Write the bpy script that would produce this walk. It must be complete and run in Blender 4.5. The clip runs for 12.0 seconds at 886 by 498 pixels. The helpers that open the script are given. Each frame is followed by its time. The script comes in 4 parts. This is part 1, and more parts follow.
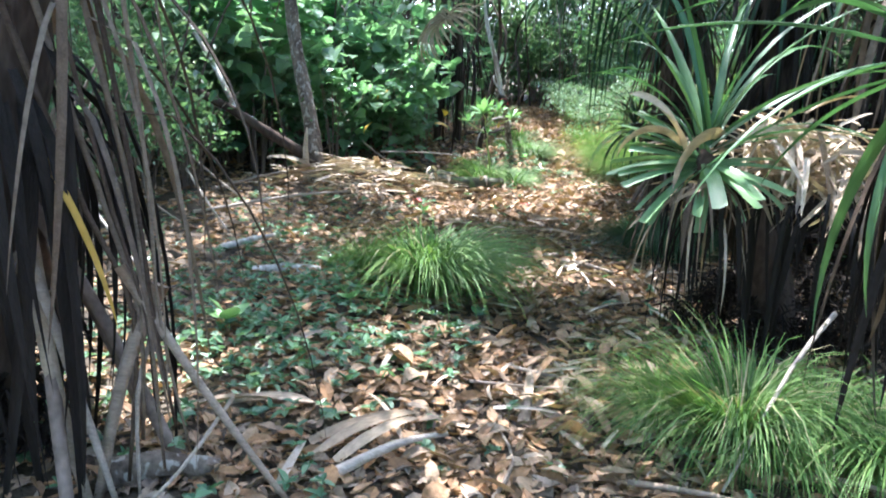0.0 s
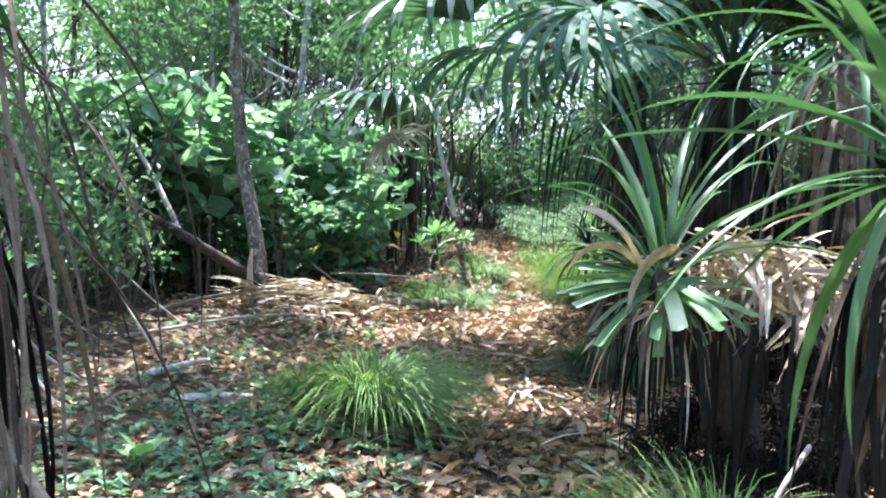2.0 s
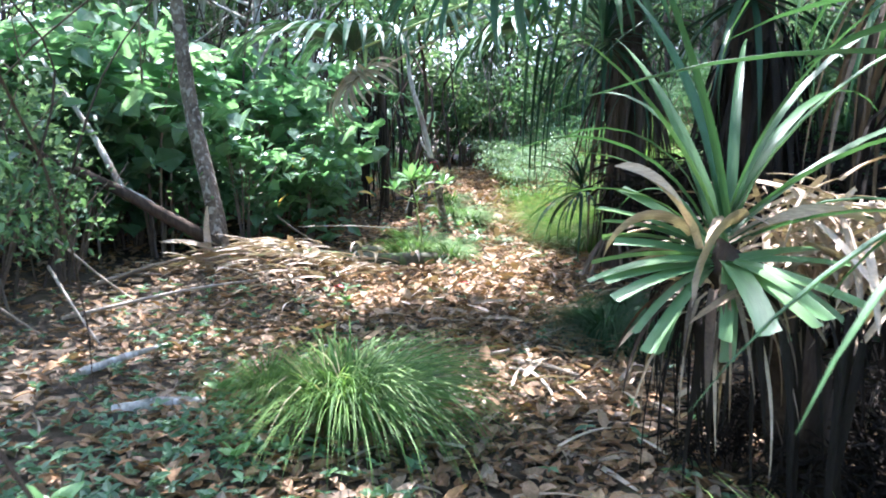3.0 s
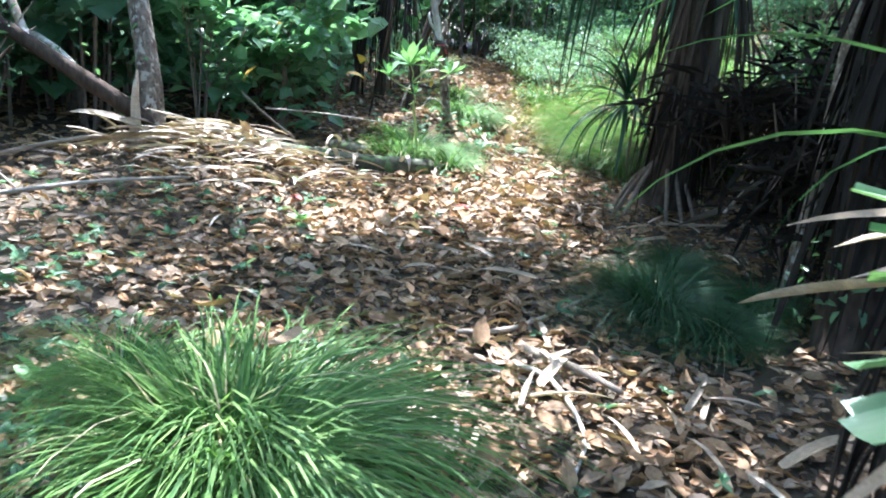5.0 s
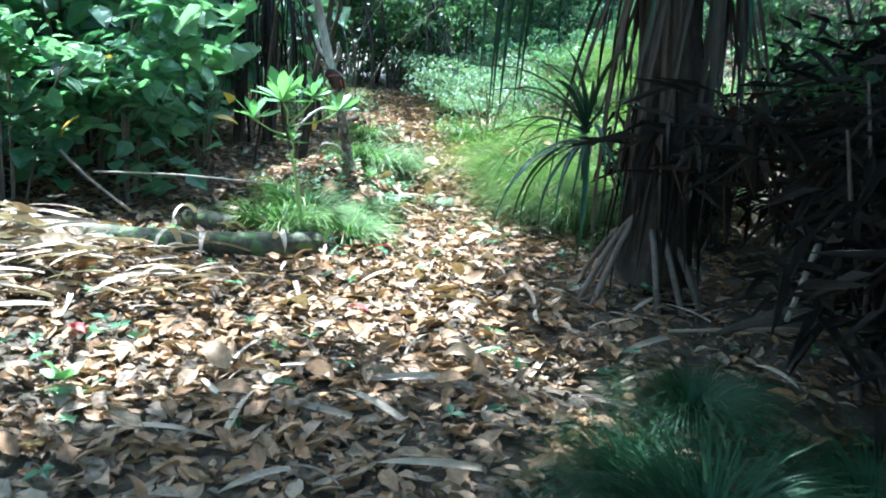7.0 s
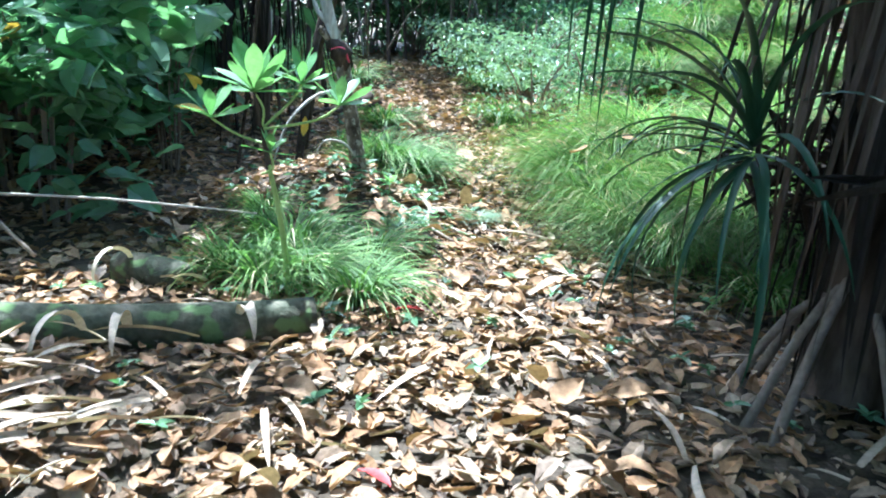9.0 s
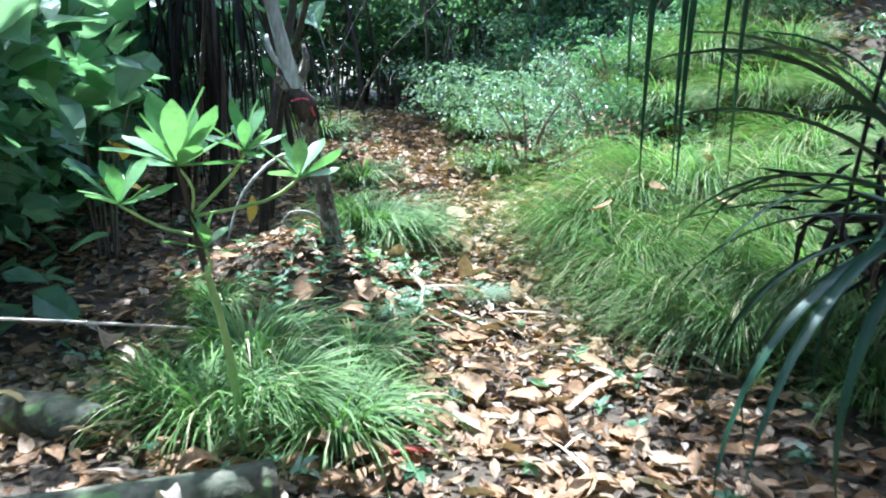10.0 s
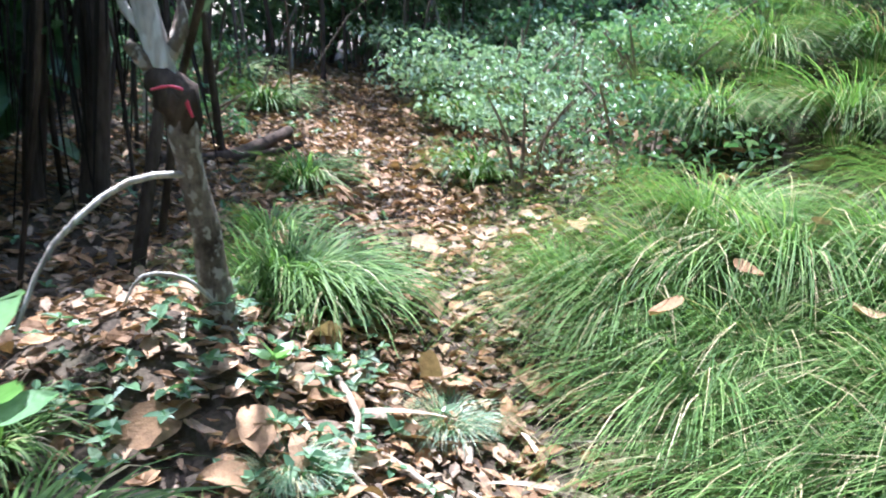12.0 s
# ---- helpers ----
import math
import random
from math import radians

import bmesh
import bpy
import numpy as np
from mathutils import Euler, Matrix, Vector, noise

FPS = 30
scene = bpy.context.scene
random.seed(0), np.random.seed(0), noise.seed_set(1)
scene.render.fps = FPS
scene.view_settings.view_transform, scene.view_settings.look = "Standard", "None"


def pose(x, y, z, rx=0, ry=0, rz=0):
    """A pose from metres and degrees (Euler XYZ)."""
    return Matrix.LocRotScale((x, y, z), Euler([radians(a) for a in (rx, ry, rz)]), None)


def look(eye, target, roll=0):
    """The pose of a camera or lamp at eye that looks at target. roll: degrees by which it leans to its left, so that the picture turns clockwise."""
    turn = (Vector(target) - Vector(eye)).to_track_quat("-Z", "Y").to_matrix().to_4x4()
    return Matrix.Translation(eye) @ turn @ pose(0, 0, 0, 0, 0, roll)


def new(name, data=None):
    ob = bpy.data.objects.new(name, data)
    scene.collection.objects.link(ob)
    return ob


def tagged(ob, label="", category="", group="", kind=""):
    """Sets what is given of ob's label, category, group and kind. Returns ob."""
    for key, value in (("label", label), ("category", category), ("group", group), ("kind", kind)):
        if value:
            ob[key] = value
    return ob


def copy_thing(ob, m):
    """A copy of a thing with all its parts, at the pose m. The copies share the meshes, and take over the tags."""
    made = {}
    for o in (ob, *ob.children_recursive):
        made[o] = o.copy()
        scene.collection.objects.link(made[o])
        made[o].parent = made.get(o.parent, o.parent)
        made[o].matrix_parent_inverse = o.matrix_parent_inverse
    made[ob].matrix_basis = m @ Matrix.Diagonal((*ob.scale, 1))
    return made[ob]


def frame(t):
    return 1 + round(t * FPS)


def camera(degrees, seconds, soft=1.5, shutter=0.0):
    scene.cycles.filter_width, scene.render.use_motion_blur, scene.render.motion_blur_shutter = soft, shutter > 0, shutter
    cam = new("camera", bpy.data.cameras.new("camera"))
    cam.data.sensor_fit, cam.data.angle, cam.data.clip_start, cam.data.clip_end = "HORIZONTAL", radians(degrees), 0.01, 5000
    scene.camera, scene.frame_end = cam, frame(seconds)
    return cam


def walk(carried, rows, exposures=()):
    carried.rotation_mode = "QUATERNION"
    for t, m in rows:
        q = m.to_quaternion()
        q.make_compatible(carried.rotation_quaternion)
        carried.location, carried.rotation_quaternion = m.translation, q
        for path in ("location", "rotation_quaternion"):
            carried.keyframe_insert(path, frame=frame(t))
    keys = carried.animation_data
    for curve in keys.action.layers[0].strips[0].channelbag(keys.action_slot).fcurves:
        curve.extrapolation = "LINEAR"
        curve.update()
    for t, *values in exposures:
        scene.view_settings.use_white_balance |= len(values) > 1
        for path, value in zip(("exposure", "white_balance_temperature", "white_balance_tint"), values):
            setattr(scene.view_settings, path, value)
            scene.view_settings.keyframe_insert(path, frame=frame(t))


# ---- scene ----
cam = camera(55.8, 12.0, 1.9, 0.25)
PATH = [
    (0, (0.071, -0.02, 1.404), (0.057, 1.941, 1.014), 2.7),
    (0.5, (0.057, -0.038, 1.412), (0.034, 1.944, 1.142), 2.2),
    (1, (0.057, -0.054, 1.4), (0.035, 1.935, 1.188), 2.5),
    (1.5, (0.101, 0.008, 1.391), (0.163, 2.006, 1.35), 2.0),
    (2, (0.159, 0.31, 1.354), (0.231, 2.306, 1.261), 3.0),
    (2.5, (0.145, 0.763, 1.419), (0.247, 2.744, 1.167), 1.5),
    (3, (0.139, 1.273, 1.459), (0.275, 3.252, 1.209), 0.5),
    (3.5, (0.277, 1.819, 1.447), (0.495, 3.785, 1.148), 1.2),
    (3.7, (0.278, 2.029, 1.486), (0.463, 3.99, 1.141), 3.3),
    (5.3, (0.296, 3.512, 1.331), (0.454, 5.44, 0.824), 6.8),
    (5.5, (0.331, 3.773, 1.308), (0.457, 5.726, 0.892), 4.8),
    (6, (0.419, 4.369, 1.294), (0.753, 6.308, 0.936), 4.7),
    (6.5, (0.555, 4.823, 1.28), (0.934, 6.751, 0.905), 5.2),
    (7, (0.677, 5.316, 1.288), (0.979, 7.25, 0.876), 3.7),
    (7.5, (0.768, 5.782, 1.323), (1.048, 7.707, 0.861), 3.3),
    (7.7, (0.798, 5.995, 1.314), (0.966, 7.949, 0.925), 2.0),
    (9.3, (0.751, 7.595, 1.301), (1.051, 9.508, 0.801), 2.5),
    (9.5, (0.737, 7.789, 1.305), (1.076, 9.703, 0.834), 1.1),
    (10, (0.834, 8.373, 1.28), (1.142, 10.311, 0.893), -0.1),
    (10.5, (0.911, 8.912, 1.336), (1.231, 10.822, 0.835), 1.6),
    (11, (1.069, 9.347, 1.339), (1.442, 11.264, 0.905), 2.1),
    (11.5, (1.119, 9.809, 1.372), (1.395, 11.756, 1.006), 5.2),
    (12, (1.152, 10.236, 1.398), (1.535, 12.14, 0.922), 4.5),
]
walk(cam, [(t, look(eye, target, roll)) for t, eye, target, roll in PATH],
     exposures=[(0.0, 2.75, 5550, 16), (3.5, 2.9, 5500, 21), (5.5, 3.0, 5100, 10), (7.5, 2.82, 4900, 3), (9.5, 2.62, 4950, 7), (10.5, 2.4, 5050, 11), (12.0, 2.38, 5300, 20)])

# ---- world, sun ----
SUN_DIR = Vector((-0.16, 0.38, 0.9)).normalized()
world = bpy.data.worlds.new("sky")
scene.world = world
world.use_nodes = True
sky = world.node_tree.nodes.new("ShaderNodeTexSky")
sky.sky_type, sky.sun_disc = "NISHITA", False
sky.sun_elevation = math.asin(SUN_DIR.z)
sky.sun_rotation = math.atan2(SUN_DIR.x, SUN_DIR.y)
sky.air_density, sky.dust_density = 1.0, 2.5
background = world.node_tree.nodes["Background"]
world.node_tree.links.new(sky.outputs[0], background.inputs[0])
background.inputs[1].default_value = 0.14
sun = new("sun", bpy.data.lights.new("sun", "SUN"))
sun.data.energy, sun.data.angle, sun.data.color = 3.6, radians(0.6), (1.0, 0.95, 0.86)
sun.matrix_world = look(SUN_DIR * 40, (0, 0, 0))

# ---- materials ----
def surf(name, cols, rough=0.6, grain=30.0, depth=0.35, trans=0.0, bump=0.3, spec=0.4, source="island", stretch=(1, 1, 1), spots=None):
    """A natural surface: a colour per piece, darkened and mottled by two noises, with relief."""
    m = bpy.data.materials.new(name)
    m.use_nodes = True
    nt = m.node_tree
    n, link = nt.nodes, nt.links.new
    bsdf, out = n["Principled BSDF"], n["Material Output"]
    ramp = n.new("ShaderNodeValToRGB")
    el = ramp.color_ramp.elements
    while len(el) < len(cols):
        el.new(0.5)
    for i, c in enumerate(cols):
        el[i].position = i / max(1, len(cols) - 1)
        el[i].color = (*c, 1)
    coords = n.new("ShaderNodeTexCoord")
    mapping = n.new("ShaderNodeMapping")
    mapping.inputs["Scale"].default_value = stretch
    link(coords.outputs["Object"], mapping.inputs["Vector"])
    fine, coarse = n.new("ShaderNodeTexNoise"), n.new("ShaderNodeTexNoise")
    fine.inputs["Scale"].default_value, coarse.inputs["Scale"].default_value = grain, grain * 0.13
    fine.inputs["Detail"].default_value = 3.0
    link(mapping.outputs[0], fine.inputs["Vector"]), link(mapping.outputs[0], coarse.inputs["Vector"])
    if source == "island":
        link(n.new("ShaderNodeNewGeometry").outputs["Random Per Island"], ramp.inputs[0])
    elif source == "object":
        link(n.new("ShaderNodeObjectInfo").outputs["Random"], ramp.inputs[0])
    else:
        spread = n.new("ShaderNodeMapRange")
        spread.inputs[1].default_value, spread.inputs[2].default_value = 0.3, 0.7
        link(coarse.outputs[0], spread.inputs[0]), link(spread.outputs[0], ramp.inputs[0])
    total = n.new("ShaderNodeMath")
    total.operation = "ADD"
    link(fine.outputs[0], total.inputs[0]), link(coarse.outputs[0], total.inputs[1])
    tone = n.new("ShaderNodeMapRange")
    tone.inputs[1].default_value, tone.inputs[2].default_value = 0.65, 1.35
    tone.inputs[3].default_value, tone.inputs[4].default_value = 1.0 - depth, 1.0 + depth * 0.7
    link(total.outputs[0], tone.inputs[0])
    mul = n.new("ShaderNodeVectorMath")
    mul.operation = "SCALE"
    link(ramp.outputs[0], mul.inputs[0]), link(tone.outputs[0], mul.inputs["Scale"])
    colour = mul.outputs[0]
    if spots:
        limit = n.new("ShaderNodeMapRange")
        limit.inputs[1].default_value, limit.inputs[2].default_value = spots[1], spots[1] + 0.06
        patch = n.new("ShaderNodeTexNoise")
        patch.inputs["Scale"].default_value = spots[2]
        link(mapping.outputs[0], patch.inputs["Vector"]), link(patch.outputs[0], limit.inputs[0])
        mix = n.new("ShaderNodeMix")
        mix.data_type = "RGBA"
        link(limit.outputs[0], mix.inputs["Factor"]), link(colour, mix.inputs["A"])
        mix.inputs["B"].default_value = (*spots[0], 1)
        colour = mix.outputs["Result"]
    link(colour, bsdf.inputs["Base Color"])
    bsdf.inputs["Roughness"].default_value = rough
    bsdf.inputs["Specular IOR Level"].default_value = spec
    if bump:
        b = n.new("ShaderNodeBump")
        b.inputs["Strength"].default_value, b.inputs["Distance"].default_value = bump, 0.01
        link(fine.outputs[0], b.inputs["Height"]), link(b.outputs[0], bsdf.inputs["Normal"])
    if trans:
        tl, ms = n.new("ShaderNodeBsdfTranslucent"), n.new("ShaderNodeMixShader")
        glow = n.new("ShaderNodeMix")
        glow.data_type, glow.blend_type = "RGBA", "MULTIPLY"
        glow.inputs["Factor"].default_value = 1.0
        glow.inputs["B"].default_value = (1.12, 1.25, 0.72, 1)
        link(colour, glow.inputs["A"]), link(glow.outputs["Result"], tl.inputs["Color"])
        ms.inputs[0].default_value = trans
        link(bsdf.outputs[0], ms.inputs[1]), link(tl.outputs[0], ms.inputs[2])
        link(ms.outputs[0], out.inputs["Surface"])
    return m


SOIL = surf("soil", [(0.045, 0.035, 0.025), (0.09, 0.07, 0.05), (0.06, 0.052, 0.035)], 0.9, 60, 0.6, bump=0.8, source="noise", spec=0.15)
LITTER = surf("dead_leaf", [(0.36, 0.215, 0.105), (0.18, 0.105, 0.055), (0.43, 0.275, 0.155), (0.31, 0.17, 0.078), (0.37, 0.295, 0.215), (0.26, 0.155, 0.085), (0.46, 0.32, 0.20), (0.2, 0.155, 0.12)], 0.72, 55, 0.42, 0.12, 0.5, 0.22)
BIG_LEAF = surf("fallen_leaf", [(0.43, 0.275, 0.155), (0.28, 0.165, 0.085), (0.47, 0.335, 0.215), (0.36, 0.22, 0.115)], 0.7, 50, 0.42, 0.12, 0.5, 0.22, source="object")
STRAW = surf("dry_strap", [(0.55, 0.43, 0.30), (0.38, 0.29, 0.21), (0.66, 0.56, 0.44), (0.30, 0.22, 0.15)], 0.6, 20, 0.35, 0.1, 0.5, stretch=(1, 9, 9))
STRAW_OB = surf("dry_strap_single", [(0.55, 0.42, 0.28), (0.30, 0.21, 0.13), (0.62, 0.51, 0.38), (0.24, 0.17, 0.11)], 0.6, 20, 0.4, 0.1, 0.5, source="object", stretch=(1, 9, 9))
# Darker copy of the green screw pine leaf, shade put into its colour.
SHADED_PAND = surf("shaded_screw_pine_leaf", [(0.035, 0.085, 0.045), (0.025, 0.065, 0.035), (0.05, 0.11, 0.06)], 0.4, 14, 0.25, 0.1, 0.2, 0.3, source="object", stretch=(1, 14, 1))
DEBRIS = surf("small_debris", [(0.14, 0.10, 0.07), (0.28, 0.20, 0.13), (0.07, 0.05, 0.04), (0.38, 0.31, 0.24)], 0.8, 40, 0.4, 0.0, 0.3, 0.15)
SLASHED = surf("slashed_green_leaf", [(0.142, 0.267, 0.109), (0.189, 0.313, 0.140), (0.113, 0.221, 0.076)], 0.35, 14, 0.2, 0.2, 0.25, 0.6, source="object", stretch=(1, 14, 1))
BROWN_STRAW = surf("brown_strap", [(0.15, 0.108, 0.074), (0.08, 0.058, 0.043), (0.25, 0.195, 0.14)], 0.65, 20, 0.4, 0.05, 0.5, 0.1, source="object", stretch=(1, 9, 9))
# Dead straps again, near black: deep shade is put into their colour.
DEEP_SHADE_STRAW = surf("deep_shade_strap", [(0.035, 0.027, 0.021), (0.02, 0.017, 0.015), (0.06, 0.047, 0.035)], 0.7, 20, 0.4, 0.0, 0.5, 0.1, stretch=(9, 9, 1))
# Dry strap darkened in colour for the shaded side of the stilt tree.
SHADED_STRAW = surf("shaded_strap", [(0.15, 0.11, 0.08), (0.09, 0.07, 0.055), (0.24, 0.18, 0.13)], 0.7, 20, 0.4, 0.0, 0.5, 0.1, stretch=(9, 9, 1))
GRASS = surf("grass_blade", [(0.07, 0.155, 0.036), (0.16, 0.28, 0.068), (0.042, 0.10, 0.03), (0.24, 0.36, 0.11), (0.10, 0.20, 0.054)], 0.55, 12, 0.35, 0.38, 0.0, 0.22)
# Darker copy of the grass blade: shade under the trees painted in.
SHADED_GRASS = surf("shaded_grass_blade", [(0.026, 0.075, 0.031), (0.045, 0.116, 0.043), (0.022, 0.058, 0.026)], 0.55, 12, 0.3, 0.3, 0.0, 0.3)
DRY_GRASS = surf("dry_grass_blade", [(0.50, 0.44, 0.24), (0.36, 0.30, 0.16), (0.55, 0.50, 0.33)], 0.6, 12, 0.25, 0.2, 0.0, 0.3)
PAND = surf("screw_pine_leaf", [(0.07, 0.155, 0.058), (0.045, 0.112, 0.048), (0.105, 0.20, 0.075)], 0.42, 14, 0.25, 0.25, 0.25, 0.35, source="object", stretch=(1, 14, 1))
FAN = surf("palm_leaf", [(0.075, 0.165, 0.085), (0.05, 0.125, 0.065), (0.12, 0.21, 0.125)], 0.48, 14, 0.25, 0.22, 0.2, 0.35)
FOLIAGE = surf("leaf_mid", [(0.085, 0.172, 0.085), (0.145, 0.25, 0.12), (0.06, 0.125, 0.066), (0.21, 0.32, 0.175)], 0.4, 9, 0.25, 0.4, 0.0, 0.5)
# Paler, greyer copy of the mid leaf, distance haze put into its colour.
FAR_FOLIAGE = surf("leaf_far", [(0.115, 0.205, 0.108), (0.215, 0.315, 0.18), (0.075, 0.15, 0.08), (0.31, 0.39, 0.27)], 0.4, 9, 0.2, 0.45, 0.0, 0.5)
BROAD = surf("broad_leaf", [(0.09, 0.20, 0.11), (0.15, 0.28, 0.15), (0.22, 0.34, 0.24), (0.11, 0.23, 0.11)], 0.32, 10, 0.25, 0.55, 0.2, 0.6)
HERB = surf("herb_leaf", [(0.088, 0.189, 0.087), (0.163, 0.284, 0.145), (0.062, 0.137, 0.072), (0.250, 0.347, 0.217)], 0.4, 20, 0.2, 0.3, 0.0, 0.5)
LIGHT_HERB = surf("pale_shrub_leaf", [(0.28, 0.39, 0.25), (0.17, 0.28, 0.16), (0.42, 0.51, 0.40)], 0.4, 20, 0.25, 0.22, 0.0, 0.4)
SAPLING = surf("sapling_leaf", [(0.16, 0.31, 0.11), (0.12, 0.25, 0.10), (0.22, 0.37, 0.16)], 0.38, 16, 0.25, 0.35, 0.15, 0.4, source="object")
BIG_SPROUT = surf("sprout_leaf", [(0.22, 0.42, 0.16), (0.30, 0.50, 0.20)], 0.4, 12, 0.15, 0.3, 0.1, source="object")
GREEN_STEM = surf("green_stem", [(0.34, 0.46, 0.13), (0.42, 0.52, 0.18)], 0.5, 40, 0.3, source="noise")
YELLOW = surf("yellow_leaf", [(0.72, 0.48, 0.08), (0.60, 0.36, 0.07)], 0.5, 20, 0.25, 0.3, 0.1, source="object")
RED = surf("red_leaf", [(0.50, 0.05, 0.04), (0.36, 0.04, 0.04)], 0.5, 20, 0.25, 0.2, 0.1, source="object")
BARK = surf("grey_brown_bark", [(0.13, 0.10, 0.078), (0.22, 0.18, 0.14), (0.08, 0.06, 0.045)], 0.85, 45, 0.7, bump=0.9, source="noise", spec=0.15, stretch=(1, 1, 0.7), spots=((0.36, 0.33, 0.28), 0.55, 22))
PALE_BARK = surf("pale_bark", [(0.36, 0.33, 0.28), (0.52, 0.49, 0.43), (0.24, 0.19, 0.15)], 0.85, 40, 0.5, bump=0.9, source="noise", spec=0.15, stretch=(1, 1, 0.3), spots=((0.66, 0.65, 0.60), 0.58, 16))
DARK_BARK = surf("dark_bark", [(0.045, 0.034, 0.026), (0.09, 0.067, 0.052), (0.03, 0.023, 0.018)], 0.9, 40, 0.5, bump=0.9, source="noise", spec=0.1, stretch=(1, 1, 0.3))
MOSSY = surf("mossy_log_bark", [(0.12, 0.11, 0.08), (0.08, 0.09, 0.06), (0.19, 0.17, 0.13)], 0.9, 35, 0.5, bump=0.9, source="noise", spec=0.12, spots=((0.13, 0.19, 0.08), 0.57, 9))
TWIG = surf("twig_bark", [(0.32, 0.26, 0.20), (0.18, 0.13, 0.10), (0.45, 0.39, 0.32)], 0.85, 40, 0.4, bump=0.5, spec=0.15)
TWIG_OB = surf("stick_bark", [(0.42, 0.35, 0.27), (0.24, 0.18, 0.13), (0.56, 0.50, 0.42)], 0.8, 30, 0.4, bump=0.6, spec=0.2, source="object", stretch=(1, 6, 6))
STEM = surf("thicket_stem_bark", [(0.15, 0.12, 0.09), (0.08, 0.06, 0.05), (0.24, 0.20, 0.16)], 0.85, 40, 0.4, bump=0.5, spec=0.15)
PINK = surf("pink_tape", [(0.80, 0.07, 0.12), (0.85, 0.12, 0.18)], 0.35, 20, 0.1, 0.15, 0.0, source="noise")

# ---- mesh helpers ----
rng = np.random.default_rng(7)


def mesh_of(name, v, f, material, smooth=False):
    """A mesh from arrays: v (n, 3), f (m, k) with one number of corners."""
    v, f = np.asarray(v, np.float32), np.asarray(f, np.int32)
    me = bpy.data.meshes.new(name)
    me.vertices.add(len(v))
    me.vertices.foreach_set("co", v.ravel())
    me.loops.add(f.size)
    me.loops.foreach_set("vertex_index", f.ravel())
    me.polygons.add(len(f))
    me.polygons.foreach_set("loop_start", np.arange(0, f.size, f.shape[1], dtype=np.int32))
    me.update(calc_edges=True)
    me.polygons.foreach_set("use_smooth", np.full(len(f), smooth))
    me.materials.append(material)
    return me


def thing(name, me, label, category, at=None, group="", kind=""):
    ob = new(name, me)
    if at is not None:
        ob.matrix_basis = at
    return tagged(ob, label, category, group, kind)


def part(name, me, parent, at=None, label="", kind=""):
    ob = new(name, me)
    ob.parent = parent
    if at is not None:
        ob.matrix_basis = at
    return tagged(ob, label, kind=kind)


def join(*pieces):
    vs, fs, k = [], [], 0
    for v, f in pieces:
        vs.append(np.asarray(v)), fs.append(np.asarray(f) + k)
        k += len(v)
    return np.concatenate(vs), np.concatenate(fs)


def turns(yaw, pitch, roll):
    """Rotation matrices for arrays of angles in radians: roll about x, pitch about y, then yaw about z."""
    cz, sz, cy, sy, cx, sx = np.cos(yaw), np.sin(yaw), np.cos(pitch), np.sin(pitch), np.cos(roll), np.sin(roll)
    return np.stack([cz * cy, cz * sy * sx - sz * cx, cz * sy * cx + sz * sx,
                     sz * cy, sz * sy * sx + cz * cx, sz * sy * cx - cz * sx,
                     -sy, cy * sx, cy * cx], -1).reshape(-1, 3, 3)


def scatter(template, places, rot, size):
    v, f = template
    v = np.asarray(v, float)
    out = np.einsum("nij,nkj->nki", rot, size[:, None, None] * v[None]) + places[:, None]
    return out.reshape(-1, 3), (np.asarray(f)[None] + (np.arange(len(places)) * len(v))[:, None, None]).reshape(-1, np.shape(f)[1])


def leaf4(width=0.5, fold=0.15, droop=0.1):
    """A leaf 1 long in two folded faces."""
    return ([(0, 0, 0), (0.3, width / 2, fold), (0.72, width * 0.36, fold - droop), (1, 0, -droop * 1.5), (0.72, -width * 0.36, fold - droop), (0.3, -width / 2, fold)],
            [(0, 1, 2, 3), (3, 4, 5, 0)])


def leaf_full(width=0.5, fold=0.1, curl=0.25, rows=5, tip=1.0, seed=0):
    """A leaf 1 long with a midrib, curled and uneven; three vertices a row."""
    r = np.random.default_rng(seed)
    v, f = [], []
    for i in range(rows + 1):
        s = i / rows
        w = width / 2 * max(0.03, math.sin(math.pi * min(1, s ** (0.75 * tip) * 0.97 + 0.02))) ** 0.75
        z = curl * math.sin(s * 2.6) * 0.5
        a, b = r.uniform(-0.35, 0.35, 2) * fold * 2
        v += [(s, w, z + fold + a * w * 2), (s, 0, z), (s, -w, z + fold + b * w * 2)]
    for i in range(rows):
        k = 3 * i
        f += [(k, k + 1, k + 4, k + 3), (k + 1, k + 2, k + 5, k + 4)]
    return np.array(v), np.array(f)


def strap(length, width, up0, up1, rows=8, cup=0.25, taper=1.0, twist=0.0, blunt=False, bend=1.15):
    """A long leaf from the origin along +x, that leaves at angle up0 and ends at angle up1 (degrees over the level)."""
    v, f, x, z = [], [], 0.0, 0.0
    for i in range(rows + 1):
        s = i / rows
        a = radians(up0 + (up1 - up0) * s ** bend)
        w = width / 2 * (1.0 if blunt else max(0.03, (1 - s ** 2.2) ** taper))
        w *= 0.75 + 0.25 * min(1, s * 5)
        nx, nz = -math.sin(a), math.cos(a)
        t = twist * s
        v += [(x + nx * w * cup * 2, w * math.cos(t), z + nz * w * cup * 2 + w * math.sin(t)), (x, 0, z), (x + nx * w * cup * 2, -w * math.cos(t), z + nz * w * cup * 2 - w * math.sin(t))]
        x += math.cos(a) * length / rows
        z += math.sin(a) * length / rows
    for i in range(rows):
        k = 3 * i
        f += [(k, k + 1, k + 4, k + 3), (k + 1, k + 2, k + 5, k + 4)]
    return np.array(v), np.array(f)


